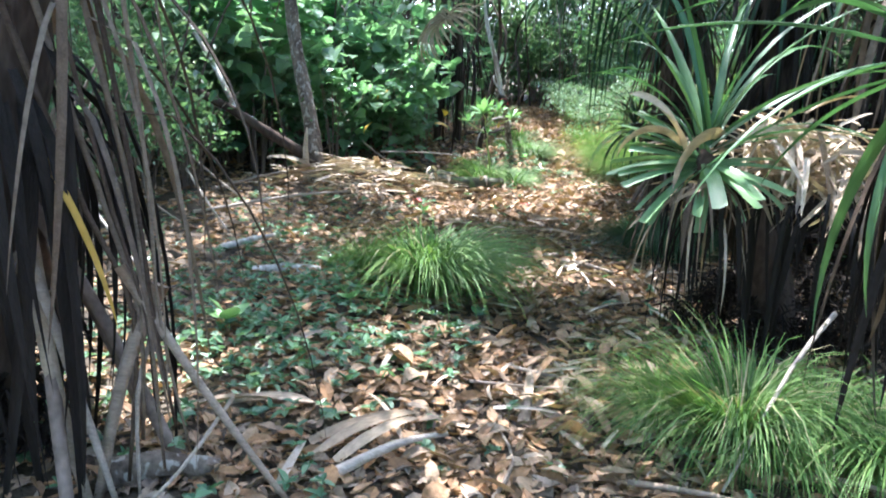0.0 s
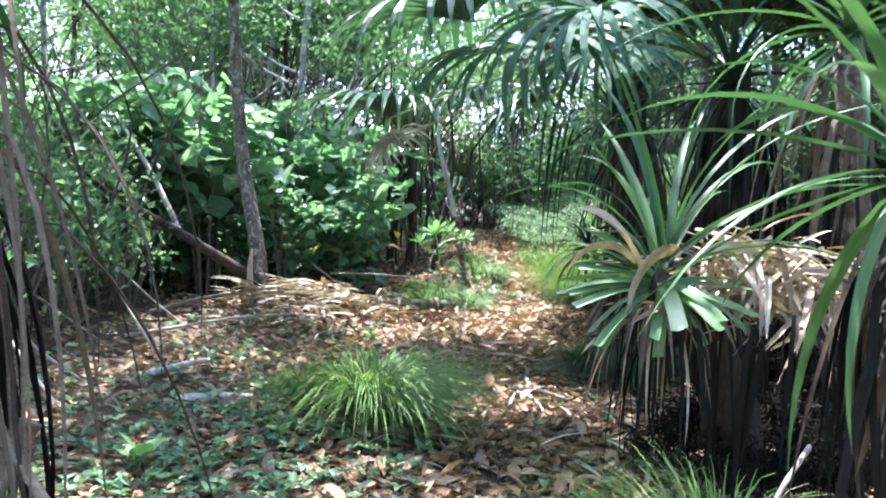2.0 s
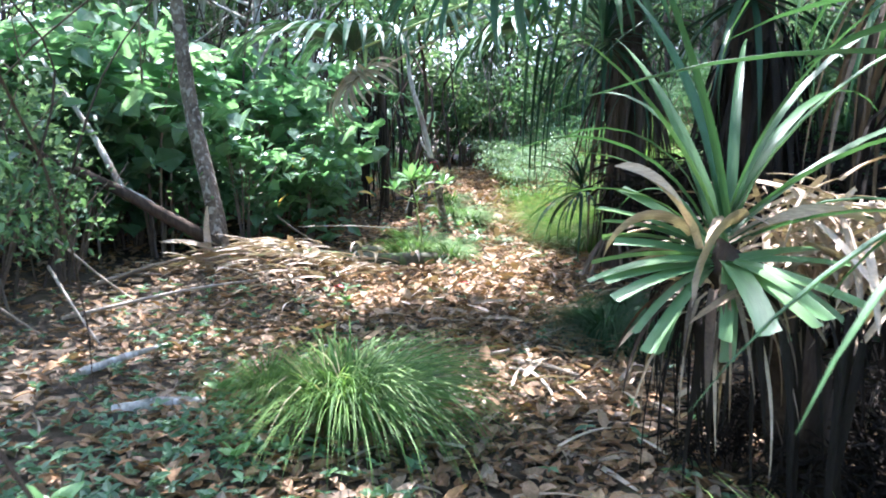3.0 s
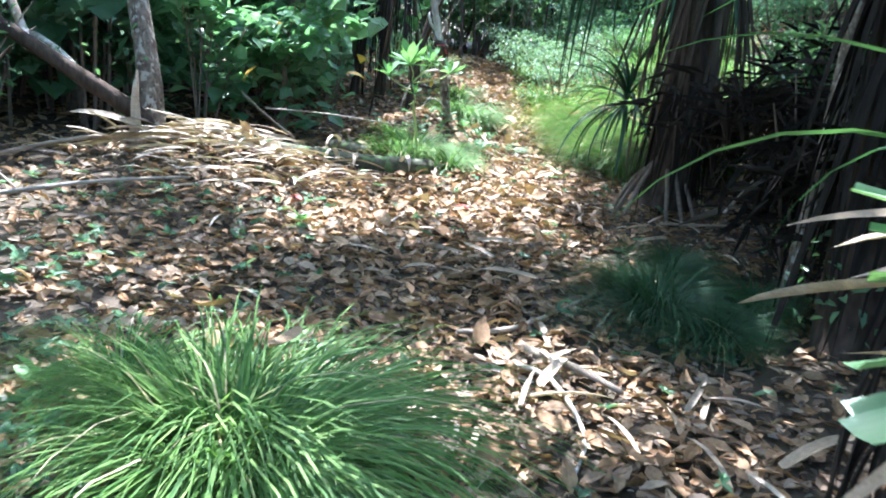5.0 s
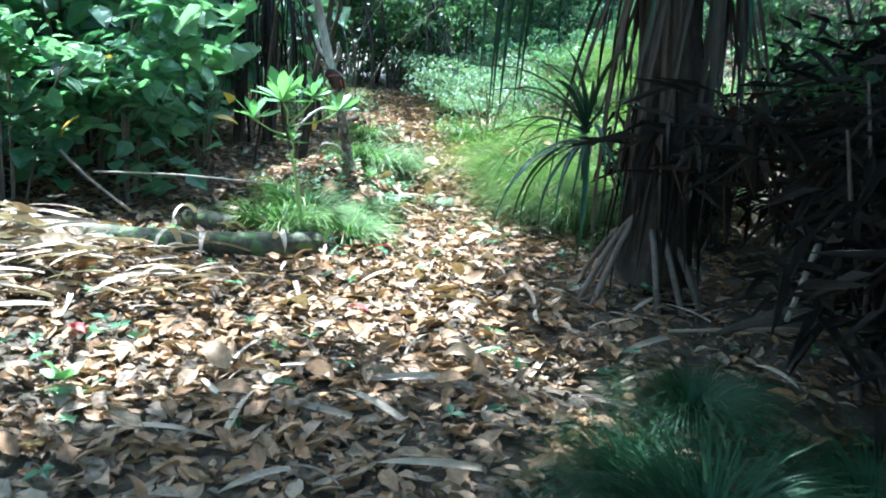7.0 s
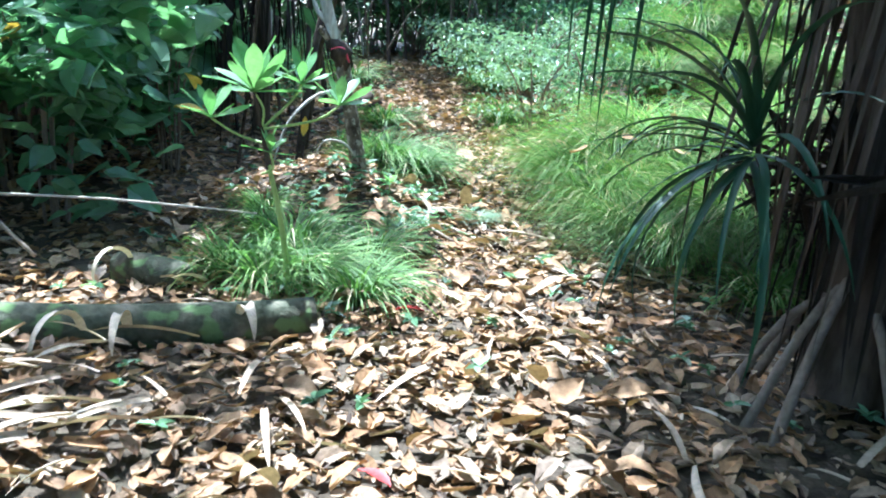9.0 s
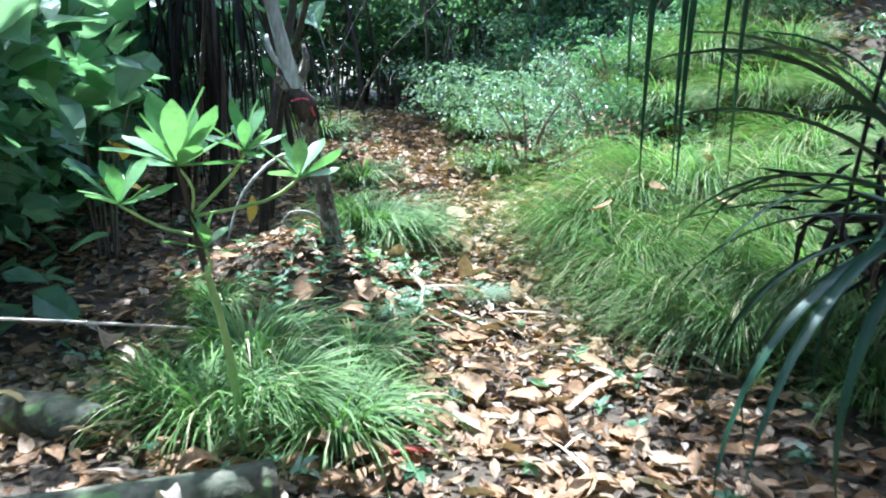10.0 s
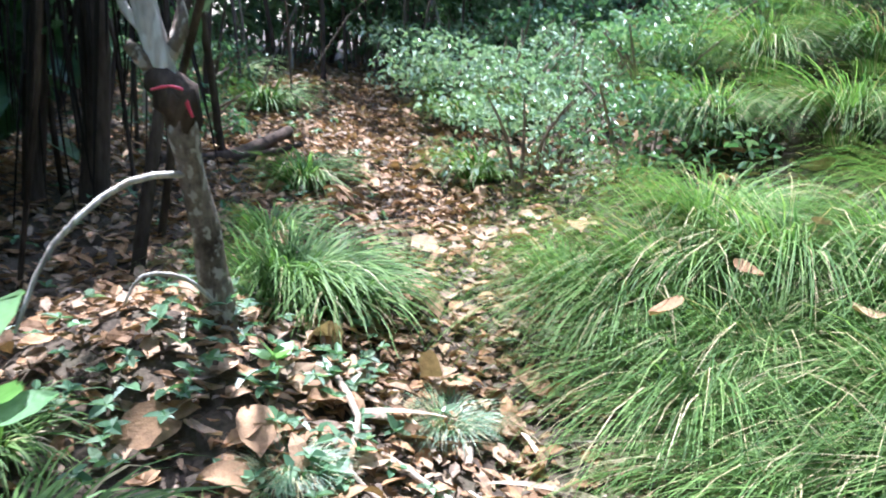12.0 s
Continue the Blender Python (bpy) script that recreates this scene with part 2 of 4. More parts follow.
def tube(points, radii, sides=8, rough=0.12, seed=0, close=True):
    """A round, uneven limb through the points, smoothed between them."""
    r = np.random.default_rng(seed)
    p = np.array(points, float)
    q, rad = [], []
    for i in range(len(p) - 1):
        a, b, c, d = p[max(0, i - 1)], p[i], p[i + 1], p[min(len(p) - 1, i + 2)]
        for s in (0, 1 / 3, 2 / 3):
            q.append(0.5 * (2 * b + (c - a) * s + (2 * a - 5 * b + 4 * c - d) * s * s + (3 * b - a - 3 * c + d) * s ** 3))
            rad.append(radii[i] * (1 - s) + radii[i + 1] * s)
    q.append(p[-1]), rad.append(radii[-1])
    q = np.array(q)
    v, f = [], []
    side = None
    for i in range(len(q)):
        t = q[min(i + 1, len(q) - 1)] - q[max(i - 1, 0)]
        t = t / (np.linalg.norm(t) + 1e-9)
        ref = side if side is not None else np.cross(t, (0.3, 0.9, 0.2))
        ref = ref - t * ref.dot(t)
        side = ref / (np.linalg.norm(ref) + 1e-9)
        other = np.cross(t, side)
        for k in range(sides):
            a = 2 * math.pi * k / sides
            w = rad[i] * (1 + r.uniform(-rough, rough))
            v.append(q[i] + side * math.cos(a) * w + other * math.sin(a) * w)
    for i in range(len(q) - 1):
        for k in range(sides):
            j = (k + 1) % sides
            f.append((i * sides + k, i * sides + j, (i + 1) * sides + j, (i + 1) * sides + k))
    if close:
        for base, tipv in ((0, q[0]), ((len(q) - 1) * sides, q[-1])):
            v.append(tipv)
            c = len(v) - 1
            for k in range(0, sides, 2):
                f.append((base + k, base + (k + 1) % sides, base + (k + 2) % sides, c))
    return np.array(v), np.array(f)


# ---- ground ----
WAY = ((-8, 0.3), (0, 0.35), (3, 0.5), (6, 0.8), (8, 0.95), (10, 1.2), (11, 1.4), (12, 1.62), (13.5, 1.88), (15, 2.05), (17, 2.1), (19, 2.0), (21, 1.6), (23, 0.6), (26, -1.5))

RISE = ((-500, 0), (7, 0), (8.5, 0.05), (10, 0.08), (12.4, 0.05), (14, 0.19), (16, 0.38), (18, 0.57), (20.5, 0.82), (24, 1.05), (40, 1.3), (500, 1.3))


def way_x(y):
    return np.interp(y, [a for a, b in WAY], [b for a, b in WAY])


def smooth(a, b, x):
    s = np.clip((np.asarray(x, float) - a) / (b - a), 0, 1)
    return s * s * (3 - 2 * s)


def height(x, y):
    x, y = np.asarray(x, float), np.asarray(y, float)
    rise = np.interp(y, [a for a, b in RISE], [b for a, b in RISE])
    bank = np.clip(x - 2.6 - 0.25 * np.clip(16 - y, 0, 4) * 0.2, 0, 9) * (0.08 + 0.27 * smooth(9.5, 13, y) + 0.14 * smooth(14, 16, y)) * (1 - smooth(30, 60, np.hypot(x, y)))
    knoll = 0.28 * np.exp(-(((x - 0.75) / 0.55) ** 2 + ((y - 13.1) / 0.6) ** 2))
    heap = 0.24 * np.exp(-(((x + 0.95) / 0.75) ** 2 + ((y - 9.75) / 0.75) ** 2)) + 0.10 * np.exp(-(((x + 0.6) / 0.9) ** 2 + ((y - 5.3) / 0.8) ** 2) * 1.5)
    dents = 0.02 * np.sin(x * 2.3 + y * 0.7) * np.sin(y * 1.9 - x) + 0.012 * np.sin(x * 5.1 + 1) * np.sin(y * 4.7)
    trough = -0.035 * np.exp(-((x - way_x(y)) / 0.3) ** 2)
    return rise + knoll + bank + heap + dents * (1 - smooth(25, 40, np.hypot(x, y))) + trough


def on_ground(x, y, up=0.0):
    return (x, y, float(height(x, y)) + up)


near = np.arange(-9, 11.01, 0.15)
gx = np.concatenate([-np.geomspace(500, 9.6, 16), near, np.geomspace(11.6, 500, 16)])
near = np.arange(-4, 26.01, 0.15)
gy = np.concatenate([-np.geomspace(500, 4.6, 16), near, np.geomspace(26.6, 500, 16)])
X, Y = np.meshgrid(gx, gy)
idx = np.arange(X.size).reshape(X.shape)
ground = thing("ground", mesh_of("ground", np.stack([X, Y, height(X, Y)], -1).reshape(-1, 3),
               np.stack([idx[:-1, :-1], idx[:-1, 1:], idx[1:, 1:], idx[1:, :-1]], -1).reshape(-1, 4), SOIL, True),
               "dark brown forest soil under leaf litter", "ground", kind="structure")


# ---- woods ----
def cloud(seed, n, radii, size, centre=(0, 0, 0), template=None, hollow=0.35):
    """n leaves in an uneven cloud of several lobes."""
    r = np.random.default_rng(seed)
    lobes = r.normal(0, 0.5, (9, 3)) * 0.9
    which = r.integers(0, 9, n)
    d = r.normal(0, 1, (n, 3))
    d /= np.linalg.norm(d, axis=1)[:, None]
    p = lobes[which] + d * (r.uniform(hollow, 1, n) ** 0.6)[:, None] * r.uniform(0.3, 0.62, 9)[which][:, None]
    p = p * np.array(radii) + np.array(centre)
    return scatter(template or leaf4(), p, turns(r.uniform(0, 6.28, n), r.uniform(-0.5, 1.0, n), r.normal(0, 0.5, n)), r.uniform(0.6, 1.3, n) * size)


def make_tree(seed, tall, crown_z, crown_r, leaves, leaf_size, radius, bark, leaf_material, label):
    r = np.random.default_rng(seed)
    root = thing("tree", None, label, "tree", pose(0, 0, 0))
    bend = r.uniform(-0.35, 0.35, 4)
    pts = [(0, 0, -0.15), (bend[0] * 0.4, bend[1] * 0.4, tall * 0.35), (bend[0], bend[1], tall * 0.7), (bend[0] + bend[2], bend[1] + bend[3], tall)]
    part("trunk", mesh_of("trunk", *tube(pts, (radius * 1.3, radius, radius * 0.8, radius * 0.4), 7, 0.14, seed), bark, True), root)
    for i in range(7):
        z = tall * r.uniform(0.35, 0.95)
        a = r.uniform(0, 6.28)
        s = z / tall
        x0, y0 = bend[0] * s, bend[1] * s
        ln = r.uniform(0.5, 1.0) * crown_r
        part("limb", mesh_of("limb", *tube([(x0, y0, z), (x0 + math.cos(a) * ln * 0.5, y0 + math.sin(a) * ln * 0.5, z + 0.2 * ln), (x0 + math.cos(a) * ln, y0 + math.sin(a) * ln, z + 0.6 * ln)], (radius * 0.5, radius * 0.3, radius * 0.12), 5, 0.1, seed + i, False), bark, True), root)
    part("crown", mesh_of("crown", *cloud(seed, leaves, (crown_r, crown_r, crown_r * 0.7), leaf_size, (bend[0], bend[1], crown_z)), leaf_material), root)
    return root


def make_shrub(seed, tall, wide, leaves, leaf_size, leaf_material, label, name="shrub", template=None, stems=6):
    r = np.random.default_rng(seed)
    root = thing(name, None, label, "shrub", pose(0, 0, 0))
    for i in range(stems):
        a, ln = r.uniform(0, 6.28), r.uniform(0.2, 0.85) * wide
        part("stem", mesh_of("stem", *tube([(math.cos(a) * 0.08, math.sin(a) * 0.08, -0.05), (math.cos(a) * ln * 0.5, math.sin(a) * ln * 0.5, tall * 0.5), (math.cos(a + 0.3) * ln, math.sin(a + 0.3) * ln, tall * r.uniform(0.75, 1.0))], (0.014, 0.011, 0.005), 5, 0.1, seed + i, False), TWIG, True), root)
    part("foliage", mesh_of("foliage", *cloud(seed + 50, leaves, (wide, wide, tall * 0.42), leaf_size, (0, 0, tall * 0.58), template), leaf_material), root)
    return root


def plant_all(kinds, spots, group, seed, low=0.8, high=1.25):
    """Copies of the kinds at the spots (x, y); the first models go to the first spots."""
    r = np.random.default_rng(seed)
    for i, (x, y) in enumerate(spots):
        s = r.uniform(low, high)
        m = pose(*on_ground(x, y), 0, 0, r.uniform(0, 360)) @ Matrix.Scale(s, 4)
        if i < len(kinds):
            kinds[i].matrix_basis = m
            tagged(kinds[i], group=group)
        else:
            copy_thing(tagged(kinds[i % len(kinds)], group=group), m)


def wild_spots(seed, n, x0, x1, y0, y1, gap, keep):
    r = np.random.default_rng(seed)
    out = []
    for _ in range(n * 40):
        x, y = r.uniform(x0, x1), r.uniform(y0, y1)
        if keep(x, y) and all((x - a) ** 2 + (y - b) ** 2 > gap * gap for a, b in out):
            out.append((x, y))
            if len(out) == n:
                break
    return out


def left_woods(x, y):
    return x < -2.3 - 0.3 * math.exp(-((y - 3) / 2) ** 2) + 2.2 * smooth(12.5, 16, y)


def right_woods(x, y):
    return x > 3.1 + 3.0 * smooth(10.5, 12.5, y) * (1 - smooth(17.5, 19, y)) and math.hypot(x, y) > 4.5


slim = [make_tree(11, 5.2, 4.3, 1.5, 1150, 0.14, 0.035, PALE_BARK, FOLIAGE, "slim grey-barked forest tree with a leafy crown"),
        make_tree(12, 6.0, 4.9, 1.8, 1300, 0.14, 0.05, DARK_BARK, FAR_FOLIAGE, "slim dark-barked forest tree with bright leaves"),
        make_tree(13, 4.6, 3.4, 1.6, 1200, 0.13, 0.028, BARK, FOLIAGE, "thin crooked young tree among undergrowth"),
        make_tree(14, 6.5, 5.4, 2.0, 1400, 0.15, 0.07, PALE_BARK, FOLIAGE, "pale-barked forest tree with a broad crown")]
spots = wild_spots(1, 40, -8, -1.2, 1.5, 24, 0.9, lambda x, y: left_woods(x + 1.3 * (y < 12.5), y)) + wild_spots(2, 22, 3.0, 9, 4.5, 24, 1.0, right_woods) + wild_spots(3, 16, -7, 7, 22.5, 29, 1.1, lambda x, y: True)
plant_all(slim, spots, "slim trees of the forest", 5)

bushes = [make_shrub(21, 1.7, 0.95, 1150, 0.092, FOLIAGE, "tall leafy green forest shrub on thin stems"),
          make_shrub(22, 2.3, 1.1, 1300, 0.102, FAR_FOLIAGE, "bright green leafy shrub on many stems"),
          make_shrub(23, 1.3, 0.8, 1200, 0.075, FOLIAGE, "low dense green undergrowth shrub")]
spots = wild_spots(6, 44, -8, -1.6, 6.0, 23, 0.8, lambda x, y: left_woods(x + 0.8, y)) + wild_spots(7, 26, 3.2, 8, 4.5, 22, 0.85, lambda x, y: right_woods(x - 0.2, y)) + wild_spots(8, 34, -5, 8, 21, 25, 0.75, lambda x, y: abs(x - way_x(y)) > 0.9 and (x > 0 or y > 21.5)) + [(1.3, 22.4), (2.2, 22.0), (2.9, 22.8), (0.5, 23.0)]
plant_all(bushes, spots, "leafy shrubs of the undergrowth", 9)

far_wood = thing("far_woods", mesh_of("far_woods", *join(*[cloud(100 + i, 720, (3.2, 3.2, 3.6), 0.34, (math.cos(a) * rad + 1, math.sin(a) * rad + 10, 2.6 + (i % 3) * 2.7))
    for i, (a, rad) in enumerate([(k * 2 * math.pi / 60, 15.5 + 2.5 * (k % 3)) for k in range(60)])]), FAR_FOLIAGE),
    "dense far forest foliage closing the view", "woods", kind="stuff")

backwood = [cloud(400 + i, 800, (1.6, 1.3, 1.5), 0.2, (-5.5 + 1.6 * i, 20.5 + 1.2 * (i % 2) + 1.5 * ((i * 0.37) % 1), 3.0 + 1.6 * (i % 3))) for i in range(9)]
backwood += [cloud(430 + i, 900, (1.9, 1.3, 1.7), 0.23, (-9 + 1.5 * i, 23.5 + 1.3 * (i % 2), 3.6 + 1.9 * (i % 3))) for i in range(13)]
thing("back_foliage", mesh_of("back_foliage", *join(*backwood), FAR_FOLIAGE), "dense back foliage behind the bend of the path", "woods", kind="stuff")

# thin bare stems and hanging lianas between the trees
r = np.random.default_rng(31)
wood_stems = []
for x, y in wild_spots(32, 210, -6, -1.3, 4, 22, 0.22, lambda x, y: left_woods(x + 0.6, y)) + wild_spots(33, 100, -3, 7.5, 18.6, 23, 0.25, lambda x, y: abs(x - way_x(y)) > 0.7) + wild_spots(34, 70, 3.2, 7, 5, 20, 0.35, lambda x, y: right_woods(x, y)):
    z = float(height(x, y))
    lean = r.normal(0, 0.45, 4)
    w = r.uniform(0.006, 0.02)
    wood_stems.append(tube([(x, y, z - 0.05), (x + lean[0] * 0.4, y + lean[1] * 0.4, z + 0.9), (x + lean[0], y + lean[1], z + 2.0), (x + lean[2] * 2, y + lean[3] * 2, z + r.uniform(2.5, 4))], (w, w * 0.9, w * 0.7, w * 0.4), 5, 0.15, int(x * 100) % 97 + 3, False))
thing("bare_stems", mesh_of("bare_stems", *join(*wood_stems), STEM, True), "tangle of thin bare forest stems", "undergrowth", kind="stuff")

dark_stems = []
r = np.random.default_rng(37)
for x, y in wild_spots(38, 60, -3.2, 0.75, 14.0, 19.5, 0.2, lambda x, y: x < way_x(y) - 1.35) + wild_spots(39, 26, -2.0, 4.5, 20.5, 23, 0.25, lambda x, y: True):
    z, w, lean = float(height(x, y)), r.uniform(0.012, 0.04), r.normal(0, 0.3, 4)
    dark_stems.append(tube([(x, y, z - 0.05), (x + lean[0] * 0.4, y + lean[1] * 0.4, z + 0.9), (x + lean[0], y + lean[1], z + 2.0), (x + lean[2] * 2, y + lean[3] * 2, z + 3.4)], (w, w * 0.9, w * 0.8, w * 0.5), 6, 0.15, int(x * 100) % 97 + 5, False))
for k, stem in enumerate(dark_stems):
    thing("bare_stem", mesh_of("bare_stem", *stem, DARK_BARK if k % 4 else PALE_BARK, True), "thin bare stem in the dark thicket", "stem", group="bare stems of the dark thicket")

# high canopy, with gaps, added over the path mostly out of view for shade
canopy = []
for i, (x, y) in enumerate(wild_spots(41, 24, -5, 6, -3, 21, 1.4, lambda x, y: not ((-3.0 < x < 4.5 and 9.0 < y < 17) or (1.5 < x < 5.5 and y > 15))) + [(-0.8, 9.9)]):
    canopy.append(cloud(200 + i, 520, (1.5, 1.5, 0.6), 0.17, (x, y, 5.6 + 1.8 * ((i * 0.37) % 1))))
# leaf clouds placed so that their shadows darken the right side and left ground
for i, (x, y) in enumerate(wild_spots(43, 48, 1.3, 6.0, 4.8, 11.6, 0.58, lambda x, y: (x > 2.3 or y < 10.2) and not (x < 2.9 and y < 7.4)) + [(1.75, 11.5), (2.3, 12.0), (1.5, 10.9), (3.0, 12.1), (-2.0, 7.7), (-2.2, 7.0), (-1.9, 4.9), (-2.9, 4.2)]):
    canopy.append(cloud(300 + i, 740, (1.0, 1.0, 0.5), 0.19, (x + 0.2, y, 3.9 + 1.2 * ((i * 0.37) % 1))))
# small overhead leaf clouds, each added to shade one patch of ground
for i, (x, y, n) in enumerate(((-0.8, 10.1, 520), (0.3, 10.25, 260), (-0.8, 12.25, 260), (-0.35, 14.4, 380), (-1.65, 4.7, 850), (-0.8, 4.85, 220))):
    canopy.append(cloud(380 + i, n, (0.95, 0.95, 0.45), 0.17, (x, y, 5.0)))
thing("canopy", mesh_of("canopy", *join(*canopy), FOLIAGE), "high leafy canopy with gaps, added overhead to shade the path", "canopy", kind="stuff")


# ---- grass ----
def tuft_mesh(name, seed, n, length, spread, material, droop=(1.9, 2.9), width=0.0095, lean=(0, 0), upright=1.0):
    r = np.random.default_rng(seed)
    rows = 6
    az = r.uniform(0, 6.283, n)
    ln = length * r.uniform(0.55, 1.15, n)
    base = np.stack([np.cos(az), np.sin(az)], 1) * (spread * r.uniform(0, 1, n) ** 0.7)[:, None]
    az = az + r.normal(0, 0.33, n)
    a0, a1 = r.uniform(0.03, 0.75, n) * upright, r.uniform(*droop, n)
    out = np.stack([np.cos(az), np.sin(az)], 1)
    out = out + np.array(lean)
    side = np.stack([-np.sin(az), np.cos(az)], 1)
    w = width * r.uniform(0.6, 1.4, n)
    x, z = np.zeros(n), np.zeros(n)
    v = np.zeros((n, rows + 1, 2, 3))
    for i in range(rows + 1):
        s = i / rows
        ww = w * max(0.08, 1 - s ** 2)
        for k, sg in enumerate((1, -1)):
            v[:, i, k, :2] = base + out * x[:, None] + side * (ww * sg * 0.5)[:, None]
            v[:, i, k, 2] = z + sg * ww * 0.12
        a = a0 + (a1 - a0) * (s + 0.08) ** 1.1
        x = x + np.sin(a) * ln / rows
        z = np.maximum(z + np.cos(a) * ln / rows, 0.012)
    k = np.arange(rows) * 2
    f = np.stack([k, k + 1, k + 3, k + 2], 1)
    f = (f[None] + (np.arange(n) * (rows + 1) * 2)[:, None, None]).reshape(-1, 4)
    return mesh_of(name, v.reshape(-1, 3), f, material)


def grass_kind(seed, n, length, spread, material, label, dry=40, **kw):
    ob = thing("grass_tuft", tuft_mesh("grass_tuft", seed, n, length, spread, material, **kw), label, "grass tuft", pose(0, 0, 0))
    part("dry_tuft", tuft_mesh("dry_tuft", seed + 1, dry, length * 0.95, spread, DRY_GRASS, **kw), ob, label="straw-coloured dry blades")
    return ob


big_grass = grass_kind(51, 760, 1.2, 0.16, GRASS, "thick arching bright green grass tuft beside the path", 105, upright=0.5, width=0.0105, lean=(-0.3, 0))
mid_grass = grass_kind(53, 620, 0.9, 0.12, GRASS, "drooping green grass tuft among dead leaves", 22, upright=0.6, width=0.0095, lean=(0.28, 0))
shaded_grass = grass_kind(55, 1000, 0.85, 0.15, SHADED_GRASS, "drooping green grass tuft with shade put into its colour", 12, width=0.0075, lean=(-0.25, 0))
small_grass = grass_kind(57, 260, 0.42, 0.10, GRASS, "small thin green grass tuft on leaf litter", 20)
pale_tuft = grass_kind(58, 520, 0.26, 0.13, HERB, "fine pale feathery tuft at the path's edge", 240, width=0.004)
TUFTS = ((pale_tuft, 0.98, 3.35, 1.0), (pale_tuft, 1.12, 3.65, 0.9), (pale_tuft, 1.75, 12.9, 0.8), (pale_tuft, 1.2, 12.5, 0.7), (mid_grass, -0.04, 5.2, 0.98), (mid_grass, -0.14, 5.42, 0.85), (mid_grass, -0.5, 5.75, 0.6), (mid_grass, 0.08, 5.32, 0.85),
         (big_grass, 1.22, 3.05, 0.68), (big_grass, 1.6, 3.2, 0.75), (small_grass, 1.35, 3.0, 1.2), (small_grass, 1.05, 3.5, 0.9), (mid_grass, 1.75, 2.9, 0.8),
         (shaded_grass, 1.78, 7.3, 0.74), (shaded_grass, 2.12, 8.15, 0.75), (shaded_grass, 2.0, 7.0, 0.78), (shaded_grass, 1.68, 7.65, 0.6), (shaded_grass, 2.35, 7.4, 0.75),
         (mid_grass, 0.66, 11.35, 0.6), (small_grass, 0.45, 11.3, 1.0), (small_grass, 0.9, 11.15, 1.0), (small_grass, 0.25, 11.6, 0.9), (small_grass, 0.55, 11.95, 1.2), (small_grass, 1.0, 11.9, 0.9),
         (mid_grass, 1.22, 13.85, 0.78), (small_grass, 1.4, 13.8, 1.2), (small_grass, 1.1, 13.95, 1.2), (small_grass, 1.3, 16.0, 1.1), (small_grass, 1.1, 14.8, 0.9),
         (small_grass, 0.35, 12.6, 0.7), (big_grass, 3.9, 15.3, 1.05), (big_grass, 4.5, 15.8, 1.1), (big_grass, 5.0, 15.3, 1.1), (big_grass, 4.2, 16.4, 1.0), (big_grass, 5.2, 16.4, 1.0),
         (big_grass, 2.95, 13.6, 1.3), (big_grass, 3.35, 13.5, 1.3), (big_grass, 3.3, 14.1, 1.1), (big_grass, 3.8, 13.3, 1.1), (big_grass, 2.95, 13.2, 0.9), (big_grass, 3.9, 12.3, 1.1), (big_grass, 4.9, 14.2, 1.1), (big_grass, 2.72, 11.75, 0.95), (big_grass, 3.15, 11.7, 1.1), (big_grass, 2.6, 12.2, 0.9), (big_grass, 3.0, 12.3, 1.05), (big_grass, 3.2, 11.9, 1.1),
         (big_grass, 2.66, 12.8, 1.1), (big_grass, 2.65, 13.5, 1.15), (big_grass, 2.95, 12.95, 1.1), (big_grass, 3.3, 12.5, 1.1), (big_grass, 3.3, 11.3, 1.0),
         (big_grass, 3.7, 11.5, 1.0), (big_grass, 3.6, 12.9, 1.0), (small_grass, 2.6, 14.2, 1.1), (big_grass, 4.5, 14.8, 1.1), (big_grass, 4.2, 13.6, 1.0),
         (small_grass, 2.95, 11.1, 1.0), (small_grass, 2.6, 16.3, 1.2), (small_grass, 2.8, 18, 1.3), (small_grass, 1.0, 18.6, 1.3), (small_grass, 3.2, 17.2, 1.3), (small_grass, 2.9, 19.3, 1.4), (small_grass, 0.6, 20.2, 1.3))
r = np.random.default_rng(59)
used = set()
for kind, x, y, s in TUFTS:
    m = pose(*on_ground(x, y), 0, 0, {"big": 30, "mid": -30, "dar": 40}.get(("big" if kind is big_grass else "mid" if kind is mid_grass else "dar" if kind is shaded_grass else ""), 180) + r.uniform(-45, 45)) @ Matrix.Scale(s, 4)
    if kind.name in used:
        copy_thing(kind, m)
    else:
        kind.matrix_basis = m
        used.add(kind.name)
for kind in (big_grass, mid_grass, shaded_grass, small_grass, pale_tuft):
    tagged(kind, group="grass tufts along the path")


# ---- screw pines ----
def rosette(parent, centre, count, length, width, seed, low=-35, high=78, az0=0, az1=360, material=None, name="leaf", droop=70, blunt=False, label=""):
    """Arching sword leaves round a growing point; leaf meshes are shared."""
    r = np.random.default_rng(seed)
    meshes = []
    for i in range(8):
        up = low + (high - low) * i / 7
        meshes.append(mesh_of(name, *strap(length, width, up, up - r.uniform(0.5, 1.2) * droop, 9, 0.22, 1.0, r.uniform(-0.7, 0.7), blunt), material or PAND, True))
    for i in range(count):
        az = az0 + (az1 - az0) * ((i * 0.618) % 1) + r.uniform(-6, 6)
        k = int(i * 8 / count)
        part(name, meshes[k], parent, pose(centre[0], centre[1], centre[2] + 0.12 * k / 8 * length, r.uniform(-8, 8), r.uniform(-6, 6), az) @ Matrix.Scale(r.uniform(0.75, 1.15), 4), label)


